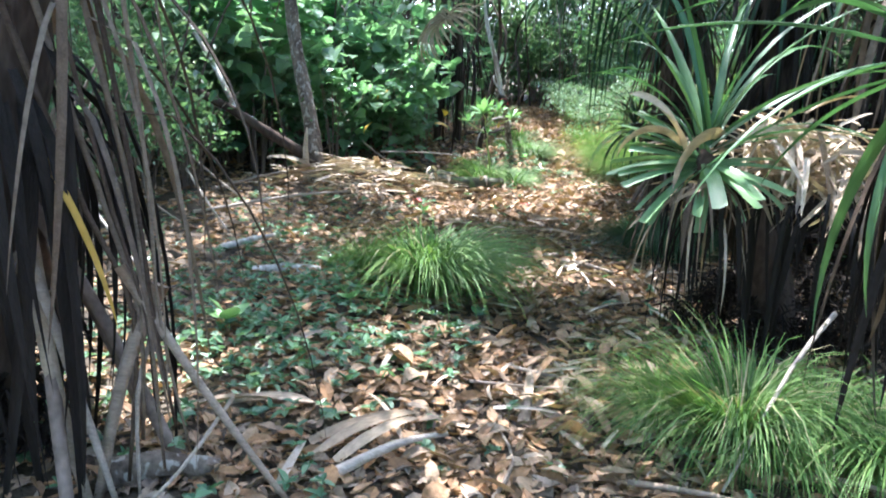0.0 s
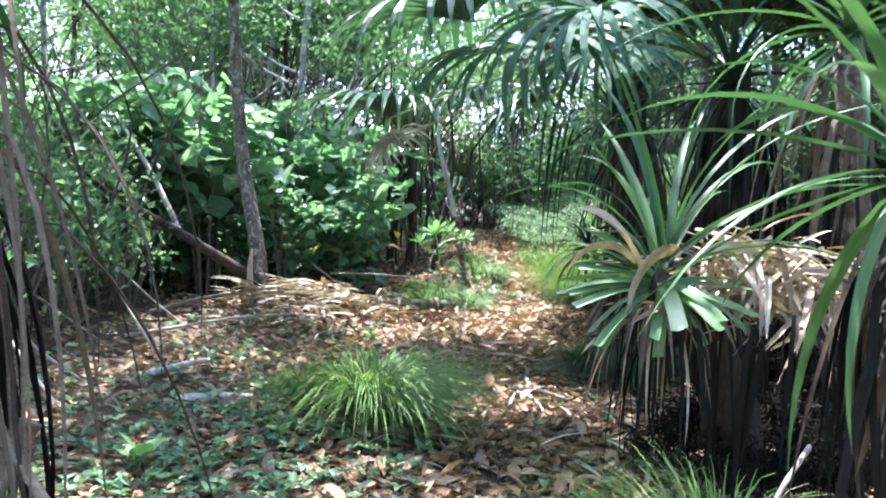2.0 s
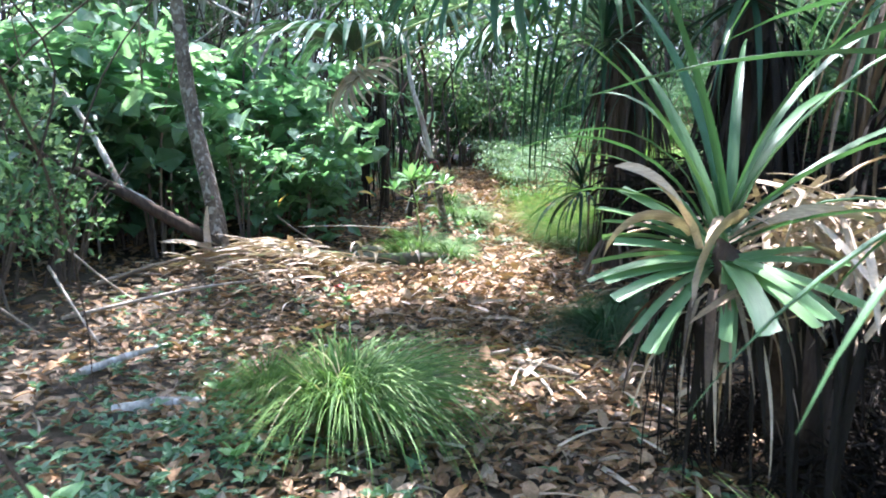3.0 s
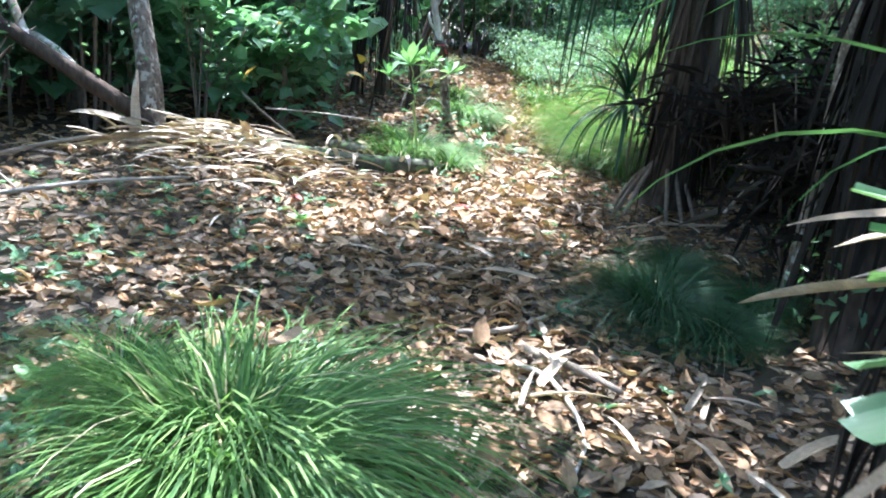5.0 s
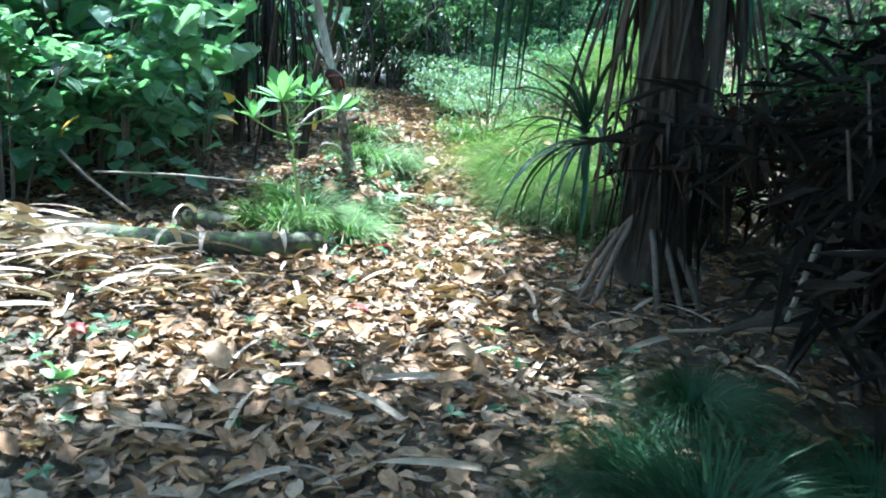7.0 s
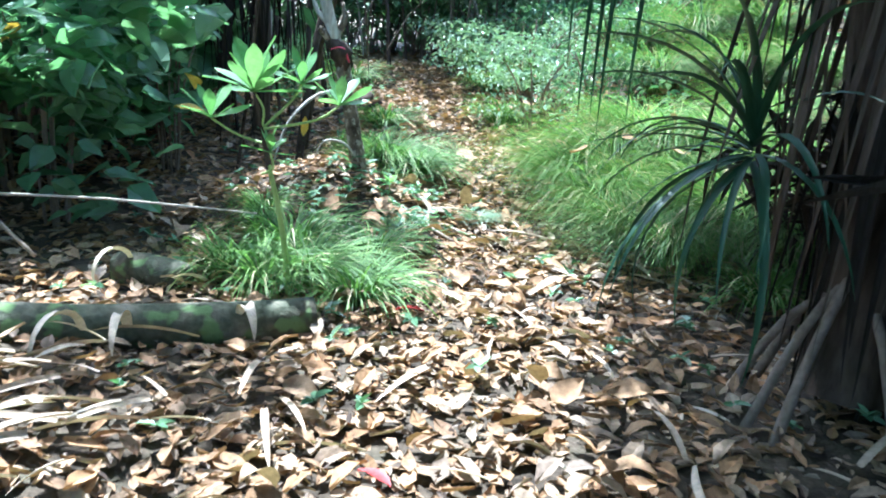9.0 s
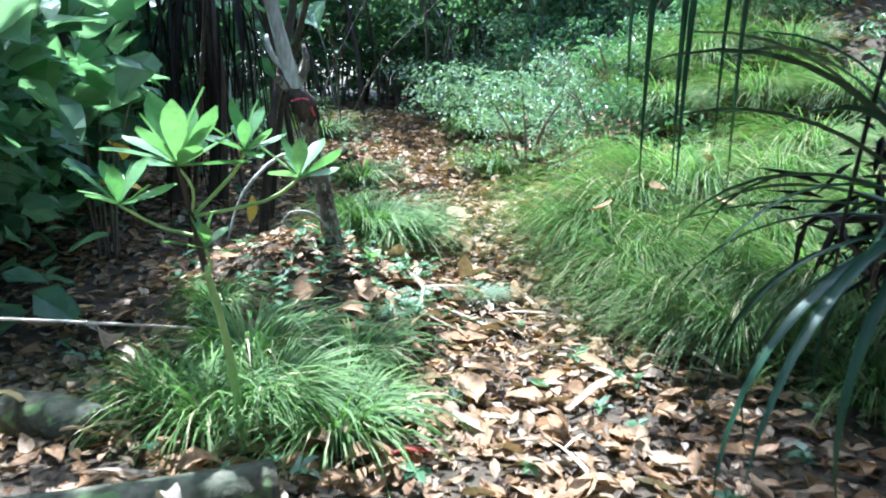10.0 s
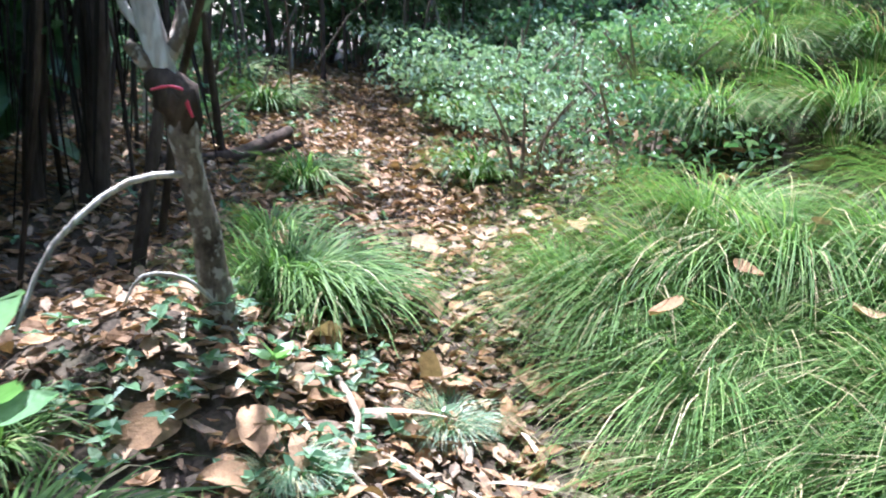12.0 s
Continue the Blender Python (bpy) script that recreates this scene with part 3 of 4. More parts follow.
def skirt(parent, centre, count, drop, radius, seed, material, name="dead_leaf", width=0.04, az0=0, az1=360, out=-30):
    """Withered leaves that hang down from a growing point."""
    r = np.random.default_rng(seed)
    meshes = [mesh_of(name, *strap(drop * r.uniform(0.8, 1.2), width * r.uniform(0.7, 1.2), r.uniform(out - 15, out + 25), r.uniform(-100, -84), 8, 0.3, 0.7, r.uniform(-1.5, 1.5), False, 0.3), material, True) for _ in range(7)]
    for i in range(count):
        az = az0 + (az1 - az0) * ((i * 0.618) % 1) + r.uniform(-9, 9)
        part(name, meshes[i % 7], parent, pose(centre[0] + math.cos(radians(az)) * radius * 0.3, centre[1] + math.sin(radians(az)) * radius * 0.3, centre[2] - r.uniform(0, 0.3) * drop, r.uniform(-8, 8), r.uniform(-7, 7), az) @ Matrix.Scale(r.uniform(0.7, 1.15), 4))


def prop_roots(parent, x, y, top, spread, count, seed, radius=0.02, material=None):
    r = np.random.default_rng(seed)
    for i in range(count):
        a = 6.283 * i / count + r.uniform(-0.3, 0.3)
        ex, ey = x + math.cos(a) * spread, y + math.sin(a) * spread
        part("prop_root", mesh_of("prop_root", *tube([(x, y, top * r.uniform(0.8, 1.1)), (x + (ex - x) * 0.5, y + (ey - y) * 0.5, top * 0.55), (ex, ey, -0.06)], (radius, radius * 1.1, radius * 1.2), 7, 0.12, seed + i), material or STRAW, True), parent, label="pale stilt root")


# the clump with slashed leaves on the right of the path
z0 = float(height(1.75, 4.3))
clump = thing("screw_pine", None, "screw pine clump with slashed green leaves over a dark skirt", "screw pine", pose(1.24, 3.97, 0))
part("trunk", mesh_of("trunk", *tube([(0.7, 0.5, z0 - 0.1), (0.55, 0.42, 0.4), (0.3, 0.25, 0.85), (0, 0, 1.10)], (0.15, 0.14, 0.11, 0.06), 9, 0.2, 3), DARK_BARK, True), clump)
r = np.random.default_rng(61)
slashed = [mesh_of("slashed_leaf", *strap(0.40, 0.056, 6, -9 - 7 * k, 7, 0.14, 1.0, 0.22 * k - 0.2, True), SLASHED, True) for k in range(4)]
for i in range(13):
    az, dip = 132 + 7.5 * i, -30 + 5.2 * i
    part("slashed_leaf", slashed[i % 4], clump, pose(-0.02, 0, 1.12 - 0.006 * i, r.uniform(-25, 25), dip + r.uniform(-6, 6), az + r.uniform(-5, 5)) @ Matrix.Scale(r.uniform(0.8, 1.08), 4), "slashed blunt-ended green leaf")
for az, dip, s in ((248, 42, 0.8), (262, 12, 1.2), (281, 9, 1.22), (296, 24, 0.95), (312, 12, 1.1), (335, 18, 1.0), (352, 2, 1.1), (12, -4, 1.0), (255, 55, 0.85), (322, 45, 0.8), (20, 12, 0.9)):
    part("slashed_leaf", slashed[int(az) % 4], clump, pose(0.02, -0.04, 1.08, r.uniform(-20, 20), dip, az) @ Matrix.Scale(s, 4), "slashed blunt-ended green leaf")
rosette(clump, (0.03, 0.02, 1.10), 4, 1.15, 0.07, 62, 62, 86, 100, 200, droop=35)
rosette(clump, (0.06, 0.05, 1.12), 11, 1.15, 0.042, 162, 25, 75, -55, 70, droop=95)
rosette(clump, (0.0, 0.1, 1.12), 6, 0.95, 0.03, 163, 45, 75, 110, 190, droop=120)
skirt(clump, (0.02, 0, 1.05), 16, 0.55, 0.3, 63, STRAW_OB, width=0.016, out=-5)
skirt(clump, (0.02, 0.02, 1.04), 12, 0.38, 0.4, 463, BROWN_STRAW, "dead_leaf", 0.028, 150, 320, 5)
skirt(clump, (0.2, 0.15, 1.02), 20, 0.4, 1.0, 263, DEEP_SHADE_STRAW, "dark_dead_leaf", 0.022, out=-50)
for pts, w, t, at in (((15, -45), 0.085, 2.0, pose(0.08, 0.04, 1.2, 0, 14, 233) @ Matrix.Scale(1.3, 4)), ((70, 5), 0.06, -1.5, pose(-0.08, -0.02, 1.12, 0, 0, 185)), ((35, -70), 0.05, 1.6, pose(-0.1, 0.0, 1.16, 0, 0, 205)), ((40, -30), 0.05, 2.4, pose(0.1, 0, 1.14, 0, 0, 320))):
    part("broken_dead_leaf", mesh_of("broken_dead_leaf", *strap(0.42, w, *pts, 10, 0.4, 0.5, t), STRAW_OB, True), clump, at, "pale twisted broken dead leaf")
# Straps added to fill the dark hollow under the clump, coloured as shade.
skirt(clump, (0.8, 0.4, 1.0), 60, 0.85, 2.2, 364, DEEP_SHADE_STRAW, "dark_dead_leaf", 0.035, out=-70)
skirt(clump, (0.55, 0.45, 1.0), 30, 0.6, 1.8, 64, DEEP_SHADE_STRAW, "dark_dead_leaf", 0.03, out=-70)

tall = thing("screw_pine", None, "tall screw pine with long arching glossy green leaves", "screw pine", pose(1.62, 2.75, 0))
part("trunk", mesh_of("trunk", *tube([(0.5, 0.6, -0.1), (0.42, 0.5, 0.6), (0.2, 0.2, 1.1), (0, 0, 1.52)], (0.11, 0.10, 0.085, 0.06), 9, 0.15, 5), DARK_BARK, True), tall)
rosette(tall, (0, 0, 1.5), 30, 1.15, 0.055, 66, -30, 84, droop=75)
skirt(tall, (0.05, 0.05, 1.42), 16, 0.9, 0.25, 67, BROWN_STRAW, out=-60)
skirt(tall, (0.1, 0.1, 1.3), 30, 0.9, 0.5, 167, DEEP_SHADE_STRAW, "dark_dead_leaf", out=-70)

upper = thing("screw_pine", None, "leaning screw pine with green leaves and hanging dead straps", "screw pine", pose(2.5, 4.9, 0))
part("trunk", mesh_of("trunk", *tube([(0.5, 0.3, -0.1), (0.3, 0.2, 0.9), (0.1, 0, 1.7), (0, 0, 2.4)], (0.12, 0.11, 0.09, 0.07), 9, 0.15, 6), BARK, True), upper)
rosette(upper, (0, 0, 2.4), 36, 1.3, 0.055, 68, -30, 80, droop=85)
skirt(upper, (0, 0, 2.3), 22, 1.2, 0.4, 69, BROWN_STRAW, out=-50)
skirt(upper, (0.1, 0.1, 1.9), 22, 1.0, 0.5, 169, DEEP_SHADE_STRAW, "dark_dead_leaf", out=-60)

# the shaded tree with stilt roots beside the path
stilt = thing("screw_pine", None, "shaded screw pine on stilt roots with a hanging dead skirt", "screw pine", pose(2.62, 9.85, float(height(2.62, 9.85))))
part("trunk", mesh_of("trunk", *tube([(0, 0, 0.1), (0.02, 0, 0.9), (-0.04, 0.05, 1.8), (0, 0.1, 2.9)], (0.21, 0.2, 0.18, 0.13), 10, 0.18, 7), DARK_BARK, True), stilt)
prop_roots(stilt, -0.08, -0.03, 0.6, 0.4, 10, 71, 0.016, TWIG)
skirt(stilt, (0, 0, 2.35), 70, 1.55, 0.6, 72, SHADED_STRAW, "dark_dead_leaf", 0.045, out=-72)
skirt(stilt, (0, 0, 1.35), 60, 1.15, 0.5, 73, DEEP_SHADE_STRAW, "dark_dead_leaf", 0.045, out=-76)
rosette(stilt, (-0.41, 0.19, 0.86), 30, 0.78, 0.034, 74, -28, 72, 95, 285, droop=85, material=SHADED_PAND, name="side_leaf")
rosette(stilt, (-0.3, -0.2, 2.35), 56, 1.35, 0.045, 75, -35, 80, droop=95, material=SHADED_PAND)

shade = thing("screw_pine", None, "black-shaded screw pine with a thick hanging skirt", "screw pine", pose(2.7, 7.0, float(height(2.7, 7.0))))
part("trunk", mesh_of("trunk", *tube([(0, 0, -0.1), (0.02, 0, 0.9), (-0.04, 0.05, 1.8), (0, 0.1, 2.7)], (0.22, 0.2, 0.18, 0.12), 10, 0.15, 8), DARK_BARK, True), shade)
# Skirts of this tree carry its deep shade in their colour.
skirt(shade, (0, 0, 1.5), 60, 1.2, 0.8, 178, DEEP_SHADE_STRAW, "dark_dead_leaf", 0.04, out=-78)
skirt(shade, (0, 0, 2.3), 70, 1.3, 0.7, 76, DEEP_SHADE_STRAW, "dark_dead_leaf", 0.04, out=-76)
rosette(shade, (-0.1, -0.1, 2.4), 50, 1.3, 0.05, 77, -35, 80, droop=90, material=SHADED_PAND)

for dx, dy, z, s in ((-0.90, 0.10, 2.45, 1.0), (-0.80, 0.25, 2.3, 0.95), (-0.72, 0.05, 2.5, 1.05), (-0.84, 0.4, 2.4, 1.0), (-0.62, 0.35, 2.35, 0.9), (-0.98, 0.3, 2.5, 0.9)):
    part("hanging_leaf", mesh_of("hanging_leaf", *strap(1.55 * s, 0.036, -62, -89, 9, 0.3, 0.8, 0.9, False, 0.5), SHADED_PAND, True), stilt, pose(dx - 0.0, dy, z, 0, 0, 150 + 60 * dx))

# the dark one in the thicket behind the broken trunk
thick = thing("screw_pine", None, "dark screw pine trunk hung with brown dead straps in the thicket", "screw pine", pose(*on_ground(0.1, 15.2)))
part("trunk", mesh_of("trunk", *tube([(0, 0, -0.1), (0.04, 0, 0.9), (-0.05, 0.05, 2.0), (0.05, 0.1, 3.2)], (0.08, 0.07, 0.06, 0.05), 9, 0.25, 47), DARK_BARK, True), thick)
part("trunk", mesh_of("trunk", *tube([(-0.35, 0.1, -0.1), (-0.3, 0.1, 0.9), (-0.25, 0.05, 2.0), (-0.4, 0.1, 3.0)], (0.07, 0.06, 0.055, 0.04), 8, 0.18, 48), DARK_BARK, True), thick)
skirt(thick, (0, 0, 1.9), 40, 1.5, 0.8, 278, DEEP_SHADE_STRAW, "dark_dead_leaf", 0.035, out=-72)
skirt(thick, (-0.25, 0, 1.9), 26, 1.3, 0.7, 279, DEEP_SHADE_STRAW, "dark_dead_leaf", 0.035, out=-72)
rosette(thick, (0, 0, 2.9), 22, 1.1, 0.045, 280, -30, 80, droop=90, material=SHADED_PAND)

# the withered one at the start of the path
z1 = float(height(-1.3, 2.8))
withered = thing("screw_pine", None, "withered screw pine with brown hanging leaves and leaning roots", "screw pine", pose(-1.25, 2.75, z1))
part("trunk", mesh_of("trunk", *tube([(-0.35, 0.1, -0.1), (-0.25, 0.05, 0.7), (-0.1, 0, 1.4), (0.0, -0.05, 1.85)], (0.13, 0.12, 0.10, 0.06), 9, 0.2, 9), DARK_BARK, True), withered)
rosette(withered, (0.08, -0.05, 1.95), 14, 0.9, 0.05, 81, 0, 80, droop=110)
skirt(withered, (0.0, -0.05, 1.9), 9, 1.5, 0.3, 82, BROWN_STRAW, "dead_leaf", 0.035)
skirt(withered, (0.05, -0.05, 2.0), 4, 1.7, 0.2, 182, BROWN_STRAW, "arching_dead_leaf", 0.03, -70, 60, 45)
skirt(withered, (0.0, 0.0, 1.7), 10, 1.5, 0.6, 282, BROWN_STRAW, "dark_dead_leaf", 0.035, out=-20)
# Near-black straps paint the dark hollow behind the hanging leaves.
skirt(withered, (-0.2, 0, 1.5), 60, 1.4, 0.8, 83, DEEP_SHADE_STRAW, "dark_dead_leaf", 0.045, out=-62)
part("yellow_leaf", mesh_of("yellow_leaf", *strap(0.62, 0.035, -55, -75, 8, 0.25, 0.7, 0.4), YELLOW, True), withered, pose(0.04, -0.22, 1.16, 0, 0, -15), "yellow hanging leaf")
prop_roots(withered, -0.1, 0, 0.9, 0.5, 7, 84, 0.02, TWIG)


# ---- fan palms ----
def fan_frond(seed, size, material, spread=115, n=30, droop=50):
    pieces = []
    r = np.random.default_rng(seed)
    for i in range(n):
        a = radians(-spread + 2 * spread * i / (n - 1))
        v, f = strap(size * r.uniform(0.85, 1.05) * (1 - 0.15 * abs(a) / 3), 0.072 * size, 22 + r.uniform(-4, 4), -droop - r.uniform(0, 45), 9, 0.25, 0.7, 0.0, False, 1.7)
        c, s = math.cos(a), math.sin(a)
        pieces.append((np.stack([v[:, 0] * c - v[:, 1] * s, v[:, 0] * s + v[:, 1] * c, v[:, 2]], 1), f))
    return join(*pieces)


def fan_palm(name, x, y, z, fronds, label, trunk=True):
    root = thing(name, None, label, "fan palm", pose(x, y, 0))
    g = float(height(x, y))
    part("trunk", mesh_of("trunk", *tube([(0, 0, g - 0.1), (0.05, 0.03, z * 0.5), (0, 0, z)], (0.07, 0.06, 0.05), 9, 0.12, 4), BARK, True), root)
    for i, (fx, fy, fz, size, yaw, tilt, material) in enumerate(fronds):
        part("petiole", mesh_of("petiole", *tube([(0, 0, z - 0.1), ((fx - x) * 0.5, (fy - y) * 0.5, max(z, fz) * 0.5 + min(z, fz) * 0.5 + 0.15), (fx - x, fy - y, fz)], (0.014, 0.011, 0.009), 6, 0.05, i), GREEN_STEM if material is FAN else STRAW, True), root)
        part("frond", mesh_of("frond", *fan_frond(90 + i, size, material, droop=80 if material is STRAW else 52), material), root, pose(fx - x, fy - y, fz, 0, tilt, yaw), "withered tan frond" if material is STRAW else "")
    return root


fan_palm("fan_palm", 2.6, 7.5, 2.9, [(-0.12, 8.3, 2.2, 1.25, 185, -4, FAN), (-0.05, 8.4, 2.0, 0.62, 200, 50, STRAW), (0.45, 6.1, 2.65, 1.25, 200, 12, FAN), (1.0, 6.3, 2.5, 1.2, 225, 25, FAN), (0.7, 8.6, 2.45, 0.9, 200, 15, FAN), (1.5, 6.6, 2.6, 0.9, 250, 40, FAN), (1.3, 8.0, 2.4, 0.9, 170, 30, FAN), (1.25, 5.6, 2.65, 1.0, 230, 35, FAN)],
         "fan palm with drooping green fronds over the path")

# tangled dead brush added to fill deep shade, the dark put into its colour
brush = [make_shrub(190 + k, 1.3, 0.75, 700, 0.30, DEEP_SHADE_STRAW, "tangle of dead brush filling deep shade, colour darkened for it", "dead_brush", leaf4(0.12, 0.02, 0.15), 8) for k in range(2)]
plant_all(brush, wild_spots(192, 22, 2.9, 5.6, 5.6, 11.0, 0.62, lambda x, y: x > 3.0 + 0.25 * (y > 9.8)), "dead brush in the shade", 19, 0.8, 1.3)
# low copies added where the ground and the hollow lie in shade
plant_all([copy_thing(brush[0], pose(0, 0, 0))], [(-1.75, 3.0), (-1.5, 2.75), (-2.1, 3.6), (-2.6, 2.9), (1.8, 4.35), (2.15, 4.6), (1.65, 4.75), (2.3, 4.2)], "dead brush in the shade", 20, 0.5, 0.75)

# bare twiggy thicket left of the path
twiggy = [make_shrub(210 + k, 1.5 + 0.4 * k, 0.95, 260, 0.08, FOLIAGE, "bare twiggy dark undergrowth shrub with few leaves", "twiggy_shrub", None, 16) for k in range(3)]
plant_all(twiggy, wild_spots(213, 20, -5.5, -2.1, 4.0, 10.5, 0.6, lambda x, y: x < -2.3 - 0.7 * smooth(5.5, 8, y)), "twiggy shrubs of the thicket", 22, 0.75, 1.2)


# ---- trees, log and sapling beside the path ----
trunk_tree = thing("slender_tree", None, "slender grey-brown tree with a leaning low limb beside a debris heap", "tree", pose(-1.53, 9.9, float(height(-1.53, 9.9))))
part("trunk", mesh_of("trunk", *tube([(0, 0, -0.12), (-0.08, 0.1, 0.5), (-0.34, 0.38, 1.5), (-0.5, 0.5, 2.6), (-0.62, 0.6, 4.2), (-0.5, 0.6, 5.5)], (0.125, 0.09, 0.078, 0.07, 0.055, 0.03), 10, 0.1, 14), BARK, True), trunk_tree)
part("low_limb", mesh_of("low_limb", *tube([(-0.02, 0.0, 0.2), (-0.5, -0.1, 0.5), (-1.3, -0.2, 0.95), (-2.2, 0.1, 1.15), (-3.4, 0.2, 1.5)], (0.07, 0.062, 0.05, 0.035, 0.02), 8, 0.1, 15), DARK_BARK, True), trunk_tree)
part("fork", mesh_of("fork", *tube([(-0.9, -0.15, 0.7), (-1.3, 0.2, 1.3), (-1.9, 0.5, 2.1)], (0.04, 0.03, 0.015), 7, 0.1, 16), PALE_BARK, True), trunk_tree)
part("fork", mesh_of("fork", *tube([(-0.5, -0.1, 0.5), (-1.1, 0.5, 0.75), (-2.0, 0.9, 0.9), (-3.0, 1.0, 1.5)], (0.035, 0.03, 0.022, 0.012), 7, 0.1, 216), PALE_BARK, True), trunk_tree)
part("fork", mesh_of("fork", *tube([(-1.5, -0.15, 1.0), (-2.0, -0.5, 1.5), (-2.3, -0.6, 2.3)], (0.03, 0.025, 0.012), 7, 0.1, 217), DARK_BARK, True), trunk_tree)
part("fork", mesh_of("fork", *tube([(-2.2, 0.1, 1.15), (-2.7, -0.3, 1.0), (-3.4, -0.5, 1.15)], (0.03, 0.022, 0.012), 7, 0.1, 218), DARK_BARK, True), trunk_tree)
part("snag", mesh_of("snag", *tube([(-0.1, -0.06, -0.05), (-0.13, -0.1, 0.25), (-0.12, -0.12, 0.62)], (0.06, 0.045, 0.008), 6, 0.3, 17), STRAW, False), trunk_tree)
part("crown", mesh_of("crown", *cloud(18, 1500, (1.4, 1.4, 0.9), 0.12, (-0.6, 0.6, 4.9)), FOLIAGE), trunk_tree)

log = thing("fallen_log", None, "mossy grey fallen log lying across the path's edge", "log", pose(-0.07, -0.02, 0.08))
part("bark", mesh_of("bark", *tube([(-1.6, 10.15, 0.16), (-0.9, 10.32, 0.16), (-0.1, 10.45, 0.09), (0.78, 10.62, 0.08)], (0.10, 0.10, 0.095, 0.085), 12, 0.08, 19), MOSSY, True), log)
for i, (x, y, s) in enumerate(((-0.05, 10.36, 0.2), (0.1, 10.4, 0.16), (0.5, 10.52, 0.15), (-0.75, 10.2, 0.22))):
    part("peeled_strip", mesh_of("peeled_strip", *strap(s * 2, 0.05, 60, -110, 8, 0.3, 0.7, 0.6), STRAW, True), log, pose(x, y - 0.02, 0.12, 0, 0, 250 + 20 * i))
stub = thing("log_piece", mesh_of("log_piece", *tube([(-0.22, 11.3, 0.08), (-0.1, 11.22, 0.09), (0.1, 11.1, 0.08)], (0.085, 0.09, 0.08), 10, 0.12, 20), MOSSY, True), "short mossy log piece with peeling bark", "log", pose(0, 0.05, 0.07))
part("peeled_strip", mesh_of("peeled_strip", *strap(0.34, 0.05, 50, -120, 8, 0.3, 0.7, 0.6), STRAW, True), stub, pose(-0.16, 11.2, 0.15, 0, 0, 240))
far_log = thing("fallen_branch", mesh_of("fallen_branch", *tube([(0.3, 16.4, 0.45), (0.75, 16.6, 0.46), (1.2, 17.3, 0.6)], (0.06, 0.06, 0.045), 8, 0.15, 21), DARK_BARK, True), "dark fallen branch at the edge of the path", "branch")
part("side_branch", mesh_of("side_branch", *tube([(0.75, 16.6, 0.46), (1.1, 16.7, 0.5), (1.3, 16.65, 0.58)], (0.04, 0.03, 0.015), 7, 0.15, 22), DARK_BARK, True), far_log)

stump = thing("broken_tree", None, "broken mottled tree trunk with a knot and pale bark", "tree", pose(*on_ground(0.93, 13.15)) @ Matrix.Scale(0.85, 4))
part("trunk", mesh_of("trunk", *tube([(0.04, 0, -0.12), (-0.01, 0, 0.25), (-0.08, -0.05, 0.6), (-0.12, -0.1, 0.85)], (0.075, 0.062, 0.055, 0.06), 10, 0.14, 23), BARK, True), stump)
part("knot", mesh_of("knot", *tube([(-0.10, -0.08, 0.78), (-0.14, -0.11, 0.92), (-0.22, -0.11, 1.02)], (0.05, 0.095, 0.05), 9, 0.22, 24), DARK_BARK, True), stump)
part("upper_trunk", mesh_of("upper_trunk", *tube([(-0.15, -0.1, 0.92), (-0.24, -0.12, 1.2), (-0.33, -0.1, 1.6), (-0.55, 0, 2.4), (-0.6, 0.1, 3.4)], (0.05, 0.048, 0.042, 0.035, 0.02), 9, 0.12, 25), PALE_BARK, True), stump)
part("stub_branch", mesh_of("stub_branch", *tube([(-0.2, -0.1, 1.0), (-0.12, -0.12, 1.16), (-0.13, -0.1, 1.3)], (0.025, 0.028, 0.01), 8, 0.3, 26), BARK, True), stump)
part("stub_branch", mesh_of("stub_branch", *tube([(-0.17, -0.1, 0.95), (-0.26, -0.14, 1.06), (-0.31, -0.15, 1.1)], (0.03, 0.03, 0.02), 8, 0.3, 261), BARK, True), stump)
part("stub_branch", mesh_of("stub_branch", *tube([(-0.22, -0.1, 1.12), (-0.32, -0.08, 1.22), (-0.36, -0.05, 1.36)], (0.022, 0.02, 0.012), 8, 0.3, 262), PALE_BARK, True), stump)
part("twig", mesh_of("twig", *tube([(-0.06, -0.06, 0.62), (-0.3, -0.2, 0.6), (-0.52, -0.38, 0.4), (-0.62, -0.5, 0.12)], (0.016, 0.014, 0.011, 0.006), 7, 0.1, 27), PALE_BARK, True), stump, label="curved whitish twig")
part("twig", mesh_of("twig", *tube([(0.0, -0.06, 0.1), (-0.1, -0.15, 0.22), (-0.25, -0.2, 0.24), (-0.32, -0.22, 0.12)], (0.01, 0.009, 0.008, 0.004), 6, 0.1, 28), PALE_BARK, True), stump, label="curved whitish twig")
tape = thing("marking_tape", mesh_of("marking_tape", *tube([(0.745, 12.99, 1.19), (0.80, 12.98, 1.205), (0.845, 13.0, 1.19), (0.85, 13.0, 1.16), (0.87, 13.0, 1.11)], (0.004, 0.005, 0.006, 0.009, 0.004), 5, 0.15, 29), PINK, True), "pink marking tape tied round the broken trunk", "tape")


def leaf_rosette(parent, centre, count, size, seed, tilt=0):
    r = np.random.default_rng(seed)
    shapes = [mesh_of("leaf", *leaf_full(0.34, 0.03, 0.12 - 0.1 * k, 6, 2.3, seed + k), SAPLING, True) for k in range(3)]
    for i in range(count):
        part("leaf", shapes[i % 3], parent, pose(*centre, r.uniform(-15, 15), -(70 - 75 * i / count) + r.uniform(-8, 8) + tilt, i * 137.5) @ Matrix.Scale(size * r.uniform(0.8, 1.1), 4))


